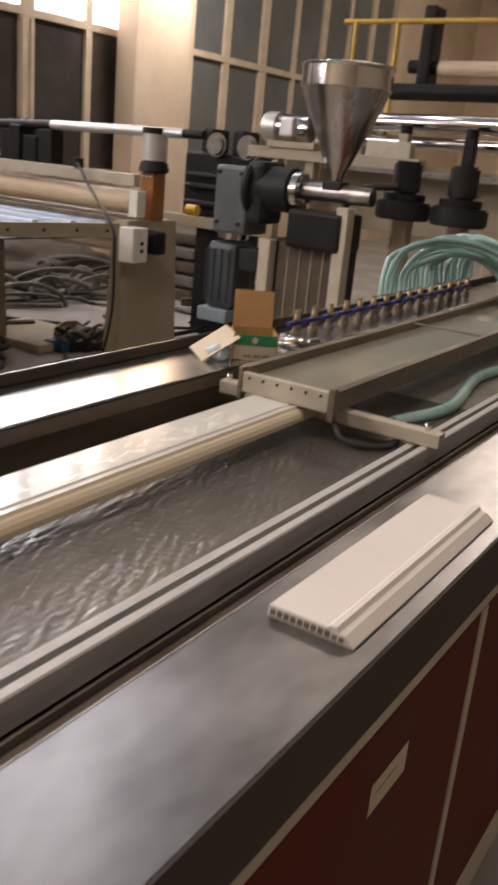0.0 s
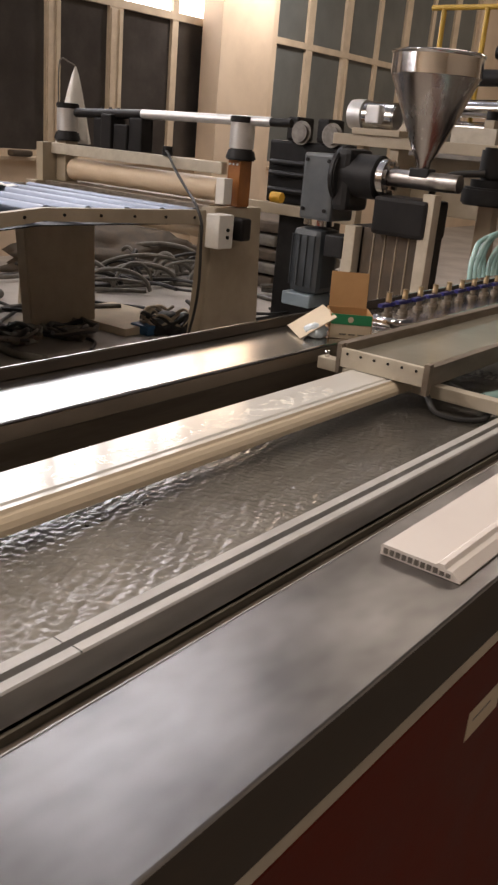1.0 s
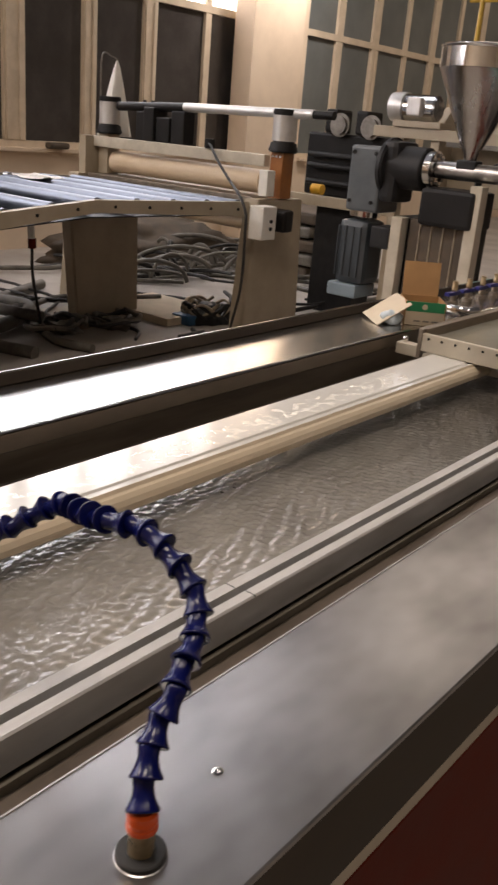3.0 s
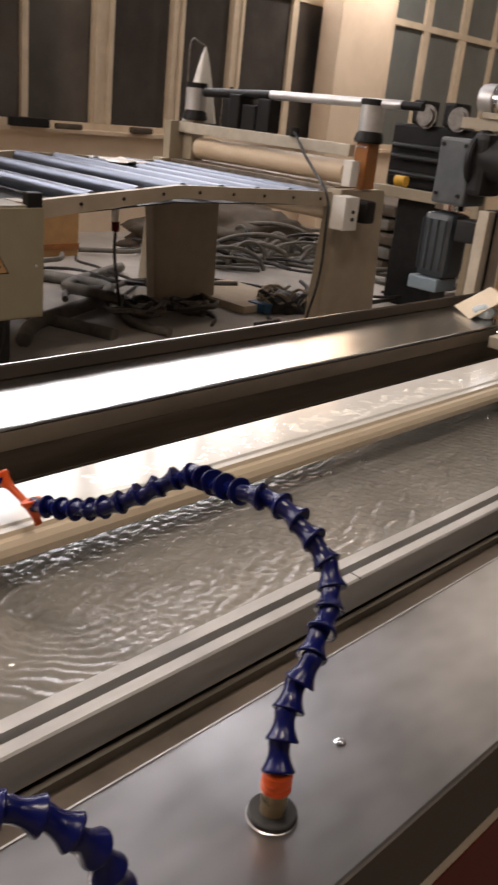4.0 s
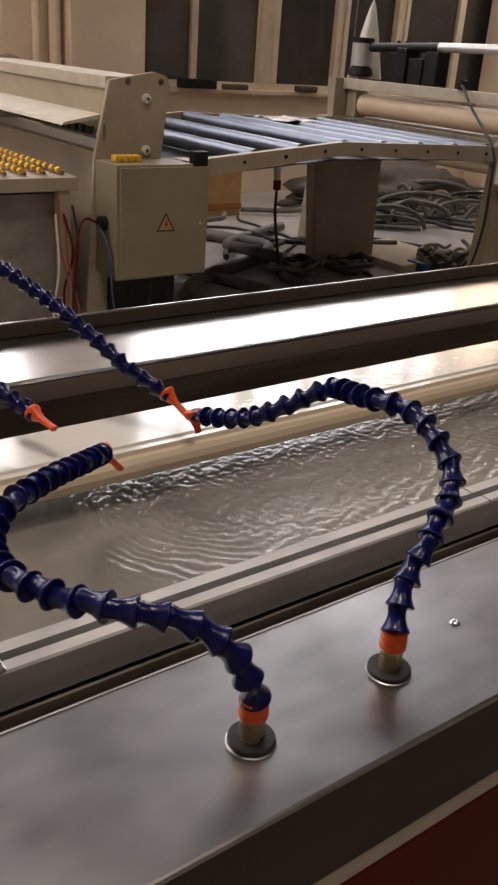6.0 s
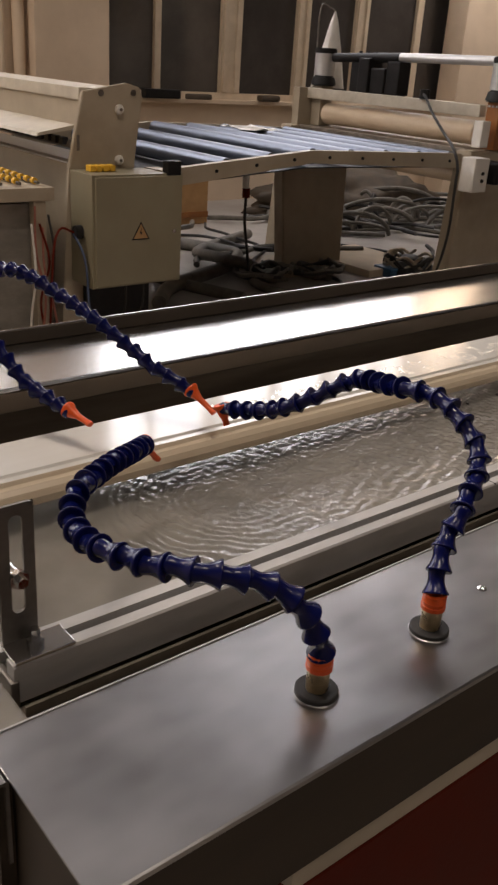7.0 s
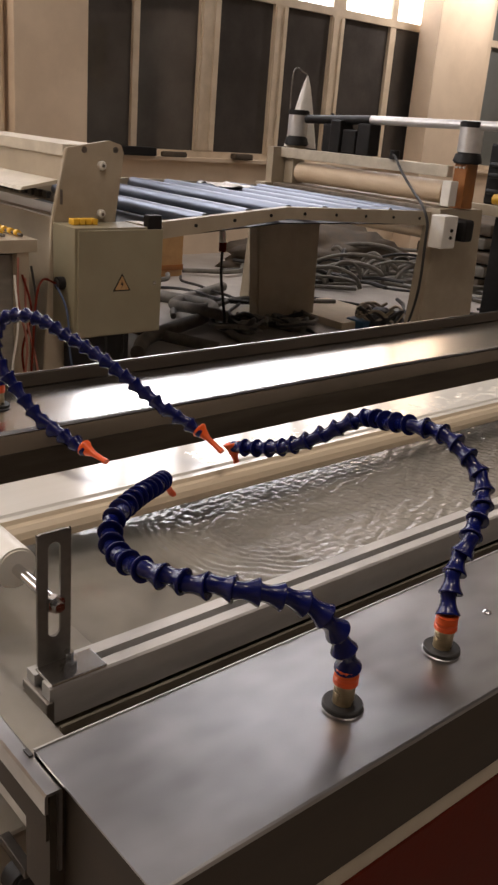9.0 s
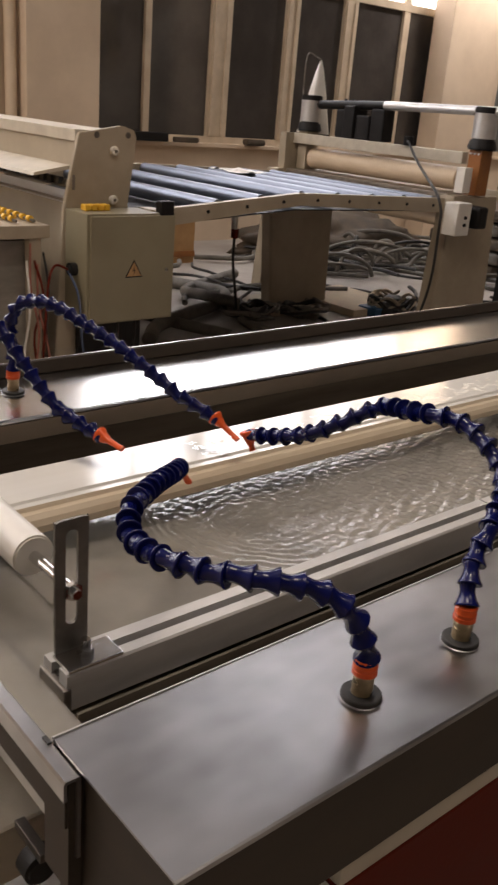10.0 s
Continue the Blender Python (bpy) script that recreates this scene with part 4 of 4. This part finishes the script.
# ---- sheet cutter and cabinet ----
cutter = thing("sheet_cutter", "beige guillotine sheet cutter with tapered side frame", "cutting machine")
PL = [(1.567, 0.0), (1.567, 0.08), (1.62, 0.85), (1.696, 1.19), (1.931, 1.232), (2.0, 1.215), (2.017, 1.174), (1.976, 0.866), (1.976, 0.0)]
for x in (-3.41, -5.2):
    sf = part("side_frame", prism(PL, "x", x, x + 0.03, bevel=0.004), BEIGE, cutter)
    if x > -4:
        for y, z in ((1.885, 1.115), (1.885, 0.885)):
            part("knob", lathe([(0.022, 0.0), (0.024, 0.008), (0.018, 0.02), (0.01, 0.022)], 16, m=pose(x + 0.03, y, z, 0, 90, 0)), WHITE, sf, "white plastic knob")
            part("knob_bolt", rod((x + 0.05, y, z), (x + 0.056, y, z), 0.008, 6), STEEL_DARK, sf)
        for y, z in ((1.79, 1.185), (1.965, 1.19)):
            part("bolt_hole", rod((x + 0.0295, y, z), (x + 0.032, y, z), 0.015, 14), STEEL_DARK, sf)
        part("slot", box(x + 0.0295, x + 0.0315, 1.66, 1.675, 0.93, 1.0), STEEL_DARK, sf)
part("top_beam", box(-5.17, -3.41, 1.69, 1.97, 1.15, 1.205, 0.004), CREAM, cutter, "pale cream top beam")
part("front_cover", box(-5.17, -3.42, 1.7, 1.73, 1.02, 1.15, 0.003), BEIGE, cutter)
part("guard", prism([(1.5, 0.985), (1.51, 1.0), (1.72, 1.04), (1.72, 1.02)], "x", -5.17, -3.47), CREAM, cutter, "pale sloping guard")
part("chain_bar", rod((-5.17, 1.68, 0.95), (-3.42, 1.68, 0.95), 0.02, 12), STEEL_DARK, cutter)
for k in range(22):
    part("chain_link", box(-5.1 + 0.075 * k, -5.055 + 0.075 * k, 1.64, 1.67, 0.945, 0.98, 0.004), IRON, cutter)
part("bed", box(-5.17, -3.41, 1.75, 1.96, 0.6, 0.86, 0.006), BEIGE, cutter)
part("base_panel", box(-5.17, -3.42, 1.66, 1.69, 0.05, 0.86), BEIGE, cutter)

cab = thing("control_cabinet", "olive beige electrical cabinet with warning triangle", "electrical cabinet")
part("body", box(-3.37, -3.16, 1.617, 2.115, 0.322, 0.848, 0.004), GREEN_BEIGE, cab)
door = part("door", box(-3.16, -3.145, 1.63, 2.105, 0.332, 0.838, 0.004), GREEN_BEIGE, cab, "flat cabinet door")
part("lock", rod((-3.145, 2.06, 0.575), (-3.139, 2.06, 0.575), 0.009, 12), CHROME, door)
SIGN = Matrix.Translation((-3.1445, 1.87, 0.575))
for s, mat, d in ((0.05, BLACK, 0.0), (0.04, CARD, 0.0008)):
    pts = [(-s, -s * 0.6), (s, -s * 0.6), (0, s * 1.13)]
    part("warning_sign", prism(pts, "x", d, d + 0.001), mat, door, m=SIGN)
part("sign_bolt", prism([(0.004, 0.028), (-0.008, 0.0), (0.001, 0.002), (-0.003, -0.018), (0.009, 0.008), (0.0, 0.006)], "x", 0.0018, 0.0024), BLACK, door, m=SIGN)
gl = part("gland", rod((-3.27, 1.617, 0.575), (-3.27, 1.585, 0.575), 0.032, 16), BLACK, cab, "black cable gland")
part("nut", rod((-3.27, 1.592, 0.575), (-3.27, 1.578, 0.575), 0.022, 6), RUBBER, gl)
part("top_plate", box(-3.36, -3.17, 2.02, 2.1, 0.8485, 0.8515), CREAM, cab)
part("cabinet_stand", box(-3.375, -3.345, 1.68, 2.05, 0.0, 0.4, 0.003), IRON, cab, "dark stand behind the cabinet")
clip = thing("yellow_clips", "row of yellow plastic clips on the cabinet", "clips")
for k in range(4):
    part("clip", box(-3.3, -3.25, 1.66 + 0.035 * k, 1.69 + 0.035 * k, 0.849, 0.878, 0.006), YELLOW, clip)
for n, (pts, mat, lab) in enumerate((
    ([(-3.27, 1.58, 0.575), (-3.25, 1.5, 0.6), (-3.22, 1.45, 0.52), (-3.2, 1.42, 0.3), (-3.2, 1.4, 0.02)], RED, "red cable hanging beside the cutter frame"),
    ([(-3.3, 1.4, 0.7), (-3.26, 1.38, 0.5), (-3.24, 1.41, 0.3), (-3.22, 1.38, 0.1)], SALMON, "red cable hanging beside the cutter frame"),
    ([(-3.27, 1.58, 0.57), (-3.2, 1.6, 0.45), (-3.19, 1.62, 0.2), (-3.2, 1.7, 0.02)], material("blue_cable", (0.08, 0.12, 0.22), 0.5), "blue cable dropping from the cabinet gland"),
    ([(-3.3, 1.42, 0.62), (-3.25, 1.44, 0.45), (-3.27, 1.4, 0.25), (-3.25, 1.43, 0.02)], RED, "red cable hanging beside the cutter frame"),
    ([(-3.31, 1.44, 0.6), (-3.24, 1.41, 0.42), (-3.22, 1.45, 0.2), (-3.2, 1.46, 0.02)], SALMON, "red cable hanging beside the cutter frame"),
    ([(-3.3, 1.38, 0.62), (-3.23, 1.36, 0.4), (-3.25, 1.34, 0.2), (-3.22, 1.32, 0.02)], WHITE, "pale cable hanging beside the cutter frame"),
    ([(-3.29, 1.46, 0.66), (-3.26, 1.47, 0.5), (-3.24, 1.45, 0.3), (-3.25, 1.47, 0.02)], CABLE, "black cable hanging beside the cutter frame"),
    ([(-3.25, 1.85, 0.33), (-3.22, 1.83, 0.2), (-3.25, 1.8, 0.02)], CABLE, "black cable dropping from the cabinet"),
    ([(-3.25, 1.95, 0.33), (-3.22, 1.93, 0.2), (-3.3, 1.9, 0.02)], CABLE, "black cable dropping from the cabinet"),
)):
    c = thing("cable", lab, "cable", group="cables at the cabinet")
    part("cord", tube(pts, 0.0055, 8, steps=7), mat, c)

conveyor = thing("feed_conveyor", "beige feed conveyor with rows of yellow wheels", "conveyor")
part("frame", box(-5.1, -3.3, 0.5, 1.5, 0.72, 0.78, 0.004), BEIGE, conveyor)
part("leg", box(-3.36, -3.31, 1.4, 1.46, 0.0, 0.72, 0.003), BEIGE, conveyor)
part("leg", box(-3.36, -3.31, 0.55, 0.61, 0.0, 0.72, 0.003), BEIGE, conveyor)
part("cover_sheet", box(-5.0, -3.37, 0.55, 1.44, 0.1, 0.7), DUSTY, conveyor, "dusty grey cover sheet")
WHEEL = bpy.data.meshes.new("wheel")
bm = rod((-0.014, 0, 0), (0.014, 0, 0), 0.0145, 12)
bm.to_mesh(WHEEL)
bm.free()
WHEEL.materials.append(YELLOW)
for r in range(7):
    part("shaft", rod((-5.05, 0.9 + 0.09 * r, 0.795), (-3.34, 0.9 + 0.09 * r, 0.795), 0.008, 8), STEEL_DARK, conveyor)
    for k in range(24):
        ob = new("wheel", WHEEL)
        ob.parent = conveyor
        ob.location = (-4.95 + 0.068 * k, 0.9 + 0.09 * r, 0.8)

# ---- side extruder ----
extruder = thing("side_extruder", "small extruder with polished steel hopper and dark gearbox", "extruder")
HP = Matrix.Translation((-1.56, 3.9, 0))
part("hopper", lathe([(0.03, 1.29), (0.036, 1.33), (0.06, 1.37), (0.2, 1.69), (0.203, 1.70)], 48, m=HP), material("polished_hopper_steel", (0.6, 0.58, 0.56), 0.24, 1.0, dark=(0.42, 0.38, 0.36), scale=3, stretch=(3, 3, 0.5)), extruder, "polished conical hopper")
part("hopper_rim", lathe([(0.204, 1.70), (0.207, 1.702), (0.207, 1.785), (0.213, 1.79), (0.214, 1.797), (0.207, 1.803), (0.05, 1.806)], 48, m=HP), CHROME, extruder, "bright rolled hopper rim")
part("hopper_throat", box(-1.61, -1.51, 3.86, 3.94, 1.255, 1.3, 0.006), IRON, extruder)
part("barrel", rod((-1.72, 3.9, 1.245), (-1.36, 3.9, 1.245), 0.042, 28), STEEL, extruder, "polished barrel")
part("flange", lathe([(0.085, -0.02), (0.088, -0.018), (0.088, 0.018), (0.08, 0.02)], 32, m=pose(-1.745, 3.9, 1.24, 0, 90, 0)), CHROME, extruder, "bright coupling flange")
for k in range(8):
    a = 2 * math.pi * k / 8
    part("flange_bolt", rod((-1.725, 3.9 + 0.066 * math.cos(a), 1.24 + 0.066 * math.sin(a)), (-1.712, 3.9 + 0.066 * math.cos(a), 1.24 + 0.066 * math.sin(a)), 0.01, 6), STEEL_DARK, extruder)
part("coupling_drum", rod((-1.98, 3.9, 1.235), (-1.77, 3.9, 1.235), 0.105, 32, bevel=0.006), IRON, extruder, "dark cast coupling drum")
part("drum_flange", rod((-2.0, 3.9, 1.23), (-1.965, 3.9, 1.23), 0.145, 32, bevel=0.008), IRON, extruder)
gb = part("gearbox", box(-2.175, -1.985, 3.8, 4.02, 1.0, 1.325, 0.016), BLUEGREY, extruder, "blue-grey gearbox housing")
for y, z in ((3.797, 1.29), (3.797, 1.05)):
    for x in (-2.15, -2.02):
        part("gear_bolt", rod((x, y + 0.004, z), (x, y - 0.006, z), 0.01, 8), BLACK, gb)
part("motor", box(-2.2, -2.02, 3.8, 3.99, 0.62, 0.955, 0.035), MOTOR, extruder, "dark blue-grey upright motor")
part("motor_foot", box(-2.22, -2.04, 3.78, 3.98, 0.55, 0.62, 0.01), material("pale_blue_enamel", (0.2, 0.26, 0.3), 0.45, amount=0.3), extruder, "pale blue motor foot")
for k in range(4):
    part("cooling_fin", box(-2.195 + 0.045 * k, -2.189 + 0.045 * k, 3.792, 3.802, 0.66, 0.92, 0.002), MOTOR, extruder)
part("rear_case", box(-1.99, -1.9, 3.8, 4.02, 1.06, 1.36, 0.03), IRON, extruder, "black rear gear housing")
part("motor_neck", rod((-2.11, 3.9, 0.97), (-2.11, 3.9, 1.0), 0.08, 20), CHROME, extruder)
part("terminal_box", box(-2.0, -1.89, 3.8, 3.95, 0.83, 0.94, 0.008), IRON, extruder)
part("gear_case", box(-1.74, -1.45, 3.79, 4.02, 0.98, 1.16, 0.02), BLACK, extruder, "black case under the barrel")
for x in (-1.862, -1.46):
    part("frame_post", box(x - 0.026, x + 0.035, 3.8, 3.87, 0.0, 1.0 if x < -1.6 else 1.19, 0.004), CREAM, extruder, "pale frame post")
for k in range(5):
    part("louvre_panel", box(-1.8 + 0.064 * k, -1.745 + 0.064 * k, 3.84, 3.86, 0.1, 1.0, 0.004), UMBER, extruder)
    part("louvre_edge", box(-1.742 + 0.064 * k, -1.737 + 0.064 * k, 3.835, 3.86, 0.1, 1.0), BEIGE, extruder)
part("cabinet_body", box(-1.9, -1.5, 3.88, 4.1, 0.0, 1.0, 0.006), BLACK, extruder)

# pair of black fan motors
for x in (-1.335, -1.05):
    f = thing("blower_motor", "black blower motor with wide round skirt", "motor", (x, 4.2, 0), "blower motors")
    part("skirt", rod((0, 0, 1.15), (0, 0, 1.235), 0.135, 32, bevel=0.01), IRON, f)
    part("neck", rod((0, 0, 1.235), (0, 0, 1.27), 0.1, 24), BLACK, f)
    part("can", rod((0, 0, 1.27), (0, 0, 1.42), 0.068, 24, bevel=0.012), IRON, f)
    part("stand", box(-0.04, 0.04, -0.02, 0.06, 0.0, 1.15, 0.004), BEIGE, f)
blower_cable = thing("cable", "thick black cable looping behind the extruder", "cable")
part("cord", tube([(-1.34, 4.12, 1.3), (-1.5, 4.05, 1.27), (-1.56, 4.02, 1.15), (-1.5, 3.98, 0.85), (-1.45, 3.95, 0.5), (-1.4, 3.9, 0.02)], 0.017, 10, steps=8), CABLE, blower_cable)

gearmotor = thing("gear_motor", "pale grey gear motor on a machine frame", "gear motor", (-2.58, 5.2, 1.47))
part("fan_cover", lathe([(0.05, -0.02), (0.09, 0.0), (0.095, 0.03), (0.095, 0.1)], 24, m=pose(-0.2, 0, 0.09, 0, 90, 0)), SATIN, gearmotor)
part("body", rod((-0.1, 0, 0.09), (0.13, 0, 0.09), 0.085, 20, bevel=0.01), CHROME, gearmotor)
part("terminal_box", box(-0.04, 0.06, -0.12, -0.06, 0.04, 0.15, 0.01), SATIN, gearmotor)
part("foot", box(-0.15, 0.2, -0.08, 0.08, -0.03, 0.01, 0.004), BEIGE, gearmotor)
part("frame_leg", box(-0.12, -0.07, -0.04, 0.04, -1.47, -0.03), BEIGE, gearmotor)
part("frame_leg", box(0.13, 0.19, -0.04, 0.04, -1.47, -0.03), BEIGE, gearmotor)
part("frame_beam", box(-0.3, 0.9, -0.06, 0.06, -0.1, -0.031, 0.004), BEIGE, gearmotor)

# ---- roll stack far behind ----
stack = thing("calender_machine", "cream calender machine with chromed and black rolls", "calender")
part("chrome_roll", rod((-2.95, 6.5, 1.69), (-0.6, 6.5, 1.74), 0.065, 28), CHROME, stack, "bright chromed roll")
part("lower_roll", rod((-2.95, 6.6, 1.56), (-0.6, 6.6, 1.6), 0.045, 24), CHROME, stack, "bright chromed roll")
part("black_roll", rod((-2.62, 6.6, 1.92), (-0.6, 6.6, 1.96), 0.06, 24), BLACK, stack, "black rubber roll")
part("cloth_roll", rod((-2.35, 6.9, 2.12), (-0.6, 6.9, 2.14), 0.06, 20), WOODROLL, stack, "pale cloth-wrapped roll")
part("side_frame", prism([(6.3, 0.0), (6.3, 1.5), (6.45, 1.62), (6.9, 1.62), (7.0, 1.3), (7.1, 0.0)], "x", -3.05, -2.97, bevel=0.005), BEIGE, stack)
part("bed", box(-2.97, -0.5, 6.5, 7.0, 0.9, 1.4, 0.01), BEIGE, stack)
part("table", box(-2.9, -0.5, 6.25, 6.48, 1.33, 1.37, 0.004), STEEL_DARK, stack, "dark worktop")
for k in range(3):
    part("clamp_post", box(-2.35 + 0.5 * k, -2.27 + 0.5 * k, 6.3, 6.38, 1.37, 1.62, 0.01), BLACK if k else BEIGE, stack)
    part("hand_wheel", rod((-2.31 + 0.5 * k, 6.34, 1.62), (-2.31 + 0.5 * k, 6.34, 1.68), 0.045, 14), BLACK, stack)
part("cover", box(-2.55, -2.2, 6.2, 6.3, 1.42, 1.56, 0.006), CREAM, stack, "cream cover box")
part("mount", box(-2.5, -2.4, 6.8, 7.0, 1.95, 2.55, 0.02), BLACK, stack, "black upright arm")
part("arm_joint", rod((-2.6, 6.9, 2.13), (-2.32, 6.9, 2.13), 0.05, 12), BLACK, stack)
rail = thing("guard_rail", "yellow tubular guard rail on the platform", "guard rail")
part("top_tube", rod((-3.05, 6.6, 2.40), (0.2, 6.6, 2.43), 0.02, 10), YELLOW_PAINT, rail)
for x in (-2.95, -2.6):
    part("post", rod((x, 6.6, 1.4), (x, 6.6, 2.40), 0.02, 10), YELLOW_PAINT, rail)
far_post = thing("tall_cabinet", "plain cream machine housing behind the rolls", "machine housing")
part("body", box(-2.2, 0.5, 8.2, 8.9, 0.0, 2.9, 0.02), WALL, far_post)
part("door_panel", box(-2.1, -1.2, 8.185, 8.2, 0.3, 2.7, 0.005), CREAM, far_post)

# ---- clutter on the floor ----
rnd = random.Random(11)
CORDS = ((CABLE, 0.012, "black cable snaking over the concrete floor"), (GREYHOSE, 0.022, "grey dusty hose lying on the floor"), (CABLE, 0.017, "black cable snaking over the concrete floor"))
for n in range(26):
    mat, r, lab = CORDS[n % 3]
    x, y, a = rnd.uniform(-6.2, -3.5), rnd.uniform(2.2, 6.6), rnd.uniform(0, 6.28)
    pts = []
    for k in range(9):
        pts.append((max(-6.7, min(-3.45, x)), y, r + 0.002 + 0.02 * (n % 4)))
        a += rnd.uniform(-0.8, 0.8)
        x, y = x + 0.22 * math.cos(a), y + 0.22 * math.sin(a)
    c = thing("floor_cable", lab, "cable", group="cables on the floor")
    part("cord", tube(pts, r, 7, steps=5), mat, c)
for n in range(36):
    cx, cy, rr = rnd.uniform(-5.9, -4.7), rnd.uniform(4.9, 7.2), rnd.uniform(0.2, 0.5)
    h0, tw = rnd.uniform(0.04, 0.24), rnd.uniform(0, 3.1)
    pts = []
    for k in range(13):
        a = k / 12 * math.pi * 1.85
        u = rr * math.cos(a)
        pts.append((cx + u * math.cos(tw) * 0.6, cy + u * math.sin(tw + 0.8), 0.024 + h0 * max(0.0, math.sin(a)) + 0.004 * (n % 5)))
    c = thing("hose_loop", "grey hose looped in a heap under the press", "hose", group="heap of hoses")
    part("tube", tube(pts, 0.015 + 0.004 * (n % 3), 8, steps=4), GREYHOSE if n % 4 else CABLE, c)
for pts, r in (([(-3.7, 2.35, 0.04), (-3.99, 2.64, 0.045), (-4.26, 3.27, 0.06), (-4.6, 3.6, 0.05), (-4.95, 3.5, 0.045), (-5.3, 3.3, 0.045)], 0.045), ([(-4.08, 3.33, 0.1), (-4.3, 3.2, 0.12), (-4.78, 3.4, 0.05), (-5.2, 4.2, 0.045)], 0.04), ([(-3.5, 3.25, 0.03), (-3.8, 3.2, 0.03), (-4.1, 3.34, 0.05), (-4.25, 3.7, 0.04), (-4.4, 4.5, 0.04)], 0.028), ([(-3.6, 2.9, 0.03), (-4.4, 2.7, 0.03), (-5.4, 2.9, 0.04), (-6.0, 3.4, 0.04)], 0.04)):
    c = thing("thick_hose", "thick grey corrugated hose lying across the floor", "hose", group="thick hoses")
    part("tube", tube(pts, r, 12, steps=10), GREYHOSE, c)


def lump(name, label, category, at, size, mat, seed):
    ob = thing(name, label, category, at)
    bm = bmesh.new()
    bmesh.ops.create_icosphere(bm, subdivisions=4, radius=1.0)
    for v in bm.verts:
        n = noise.noise(v.co * 2.2 + Vector((seed, 0, 0))) + 0.5 * noise.noise(v.co * 6 + Vector((0, seed, 0)))
        v.co = Vector((v.co.x * size[0], v.co.y * size[1], max(-0.0, v.co.z) * size[2])) * (1 + 0.4 * n)
        v.co.z = max(0.0, v.co.z)
    part("core", bm, mat, ob, smooth=True)
    return ob


lump("scrap_heap", "dusty brown heap of old hoses and sheet scraps behind the press", "scrap heap", (-6.1, 6.3, 0.0), (0.5, 1.3, 0.36), UMBER, 5)
tool = lump("cable_tangle", "dark tangle of cables and tools by the press leg", "cable tangle", (-3.75, 4.55, 0.0), (0.16, 0.22, 0.12), IRON, 3)
for k in range(7):
    a = rnd.uniform(0, 6.28)
    part("loop", tube([(0.15 * math.cos(a + q), 0.2 * math.sin(a + q), 0.1 + 0.05 * math.sin(3 * q + k)) for q in (0, 0.8, 1.6, 2.4, 3.2, 4.0)], 0.012, 7), (CABLE, CARD_LIGHT, BEIGE)[k % 3], tool)
part("tool_case", box(-0.1, 0.08, -0.26, -0.1, 0.0, 0.07, 0.015), material("blue_tool_plastic", (0.03, 0.12, 0.25), 0.4), tool, "blue plastic tool body")
for (x, y), seed in (((-3.95, 3.85), 8), ((-4.05, 3.45), 15)):
    heap = lump("rag_heap", "dark heap of rags and cable ends by the table foot", "rag heap", (x, y, 0.0), (0.13, 0.12, 0.06), GREYHOSE, seed)
    for k in range(9):
        a, g = rnd.uniform(0, 6.28), rnd.uniform(0.6, 1.25)
        part("loop", tube([(g * 0.16 * math.cos(a + q), g * 0.2 * math.sin(a + 0.8 * q), 0.03 + 0.05 * abs(math.sin(1.3 * q + k))) for q in (0, 0.7, 1.4, 2.1, 2.8)], 0.011 + 0.004 * (k % 3), 7), (CABLE, GREYHOSE, CABLE, STEEL_DARK)[k % 4], heap)
for k in range(5):
    s = thing("stacked_sheet", "brown bundle of offcut sheets stacked on the floor", "sheet bundle", group="stacked sheets")
    part("sheet", box(-5.2 + 0.04 * (k % 2), -4.4 + 0.05 * (k % 3), 6.7, 7.9 - 0.06 * k, 0.005 + 0.13 * k, 0.115 + 0.13 * k, 0.03), (UMBER, GREYHOSE)[k % 2], s)
box_ob = thing("wooden_crate", "orange-brown wooden crate on the floor", "crate")
part("body", box(-6.25, -5.92, 3.86, 4.3, 0.0, 0.6, 0.006), CARD, box_ob)
for z in (0.06, 0.5):
    part("batten", box(-5.92, -5.905, 3.86, 4.3, z, z + 0.05, 0.003), BROWN, box_ob)
plug = thing("hanging_plug", "red and white plug hanging on a cable", "plug")
part("plug_body", rod((-4.0, 3.19, 0.56), (-4.0, 3.19, 0.62), 0.025, 12), RED, plug, "red plug")
part("socket", rod((-4.0, 3.185, 0.62), (-4.0, 3.18, 0.72), 0.022, 12), WHITE, plug, "white socket")
part("cord", tube([(-4.0, 3.18, 0.72), (-4.02, 3.1, 0.78), (-4.05, 3.04, 0.745)], 0.008, 7), CABLE, plug)
part("cord", tube([(-4.0, 3.19, 0.56), (-4.01, 3.2, 0.4), (-4.0, 3.23, 0.2), (-4.05, 3.3, 0.02)], 0.01, 7), CABLE, plug)
paper = thing("floor_board", "pale flat board lying on the floor under the table", "board")
part("sheet", box(-4.5, -3.75, 4.15, 4.75, 0.002, 0.055, 0.004), CARD_LIGHT, paper)
case = thing("tool_case", "long black tool case on the window sill", "tool case")
part("body", box(-6.93, -6.85, 4.22, 4.62, 0.979, 1.06, 0.012), BLACK, case)
part("handle", box(-6.88, -6.84, 4.68, 4.98, 0.979, 1.03, 0.015), UMBER, case)
cup = thing("sill_block", "small brown block on the window sill", "block")
part("body", box(-6.93, -6.84, 5.6, 5.85, 0.979, 1.04, 0.02), UMBER, cup)


def motions():
    walk(profile, [(0.0, pose(0, 0, 0)), (10.0, pose(0, -0.25, 0))])
    walk(ripples, [(0.5 * k, pose(0.006 * math.sin(1.9 * k), 0.02 * math.sin(0.8 * k), 0.0007 * math.sin(2.3 * k))) for k in range(21)])


motions()
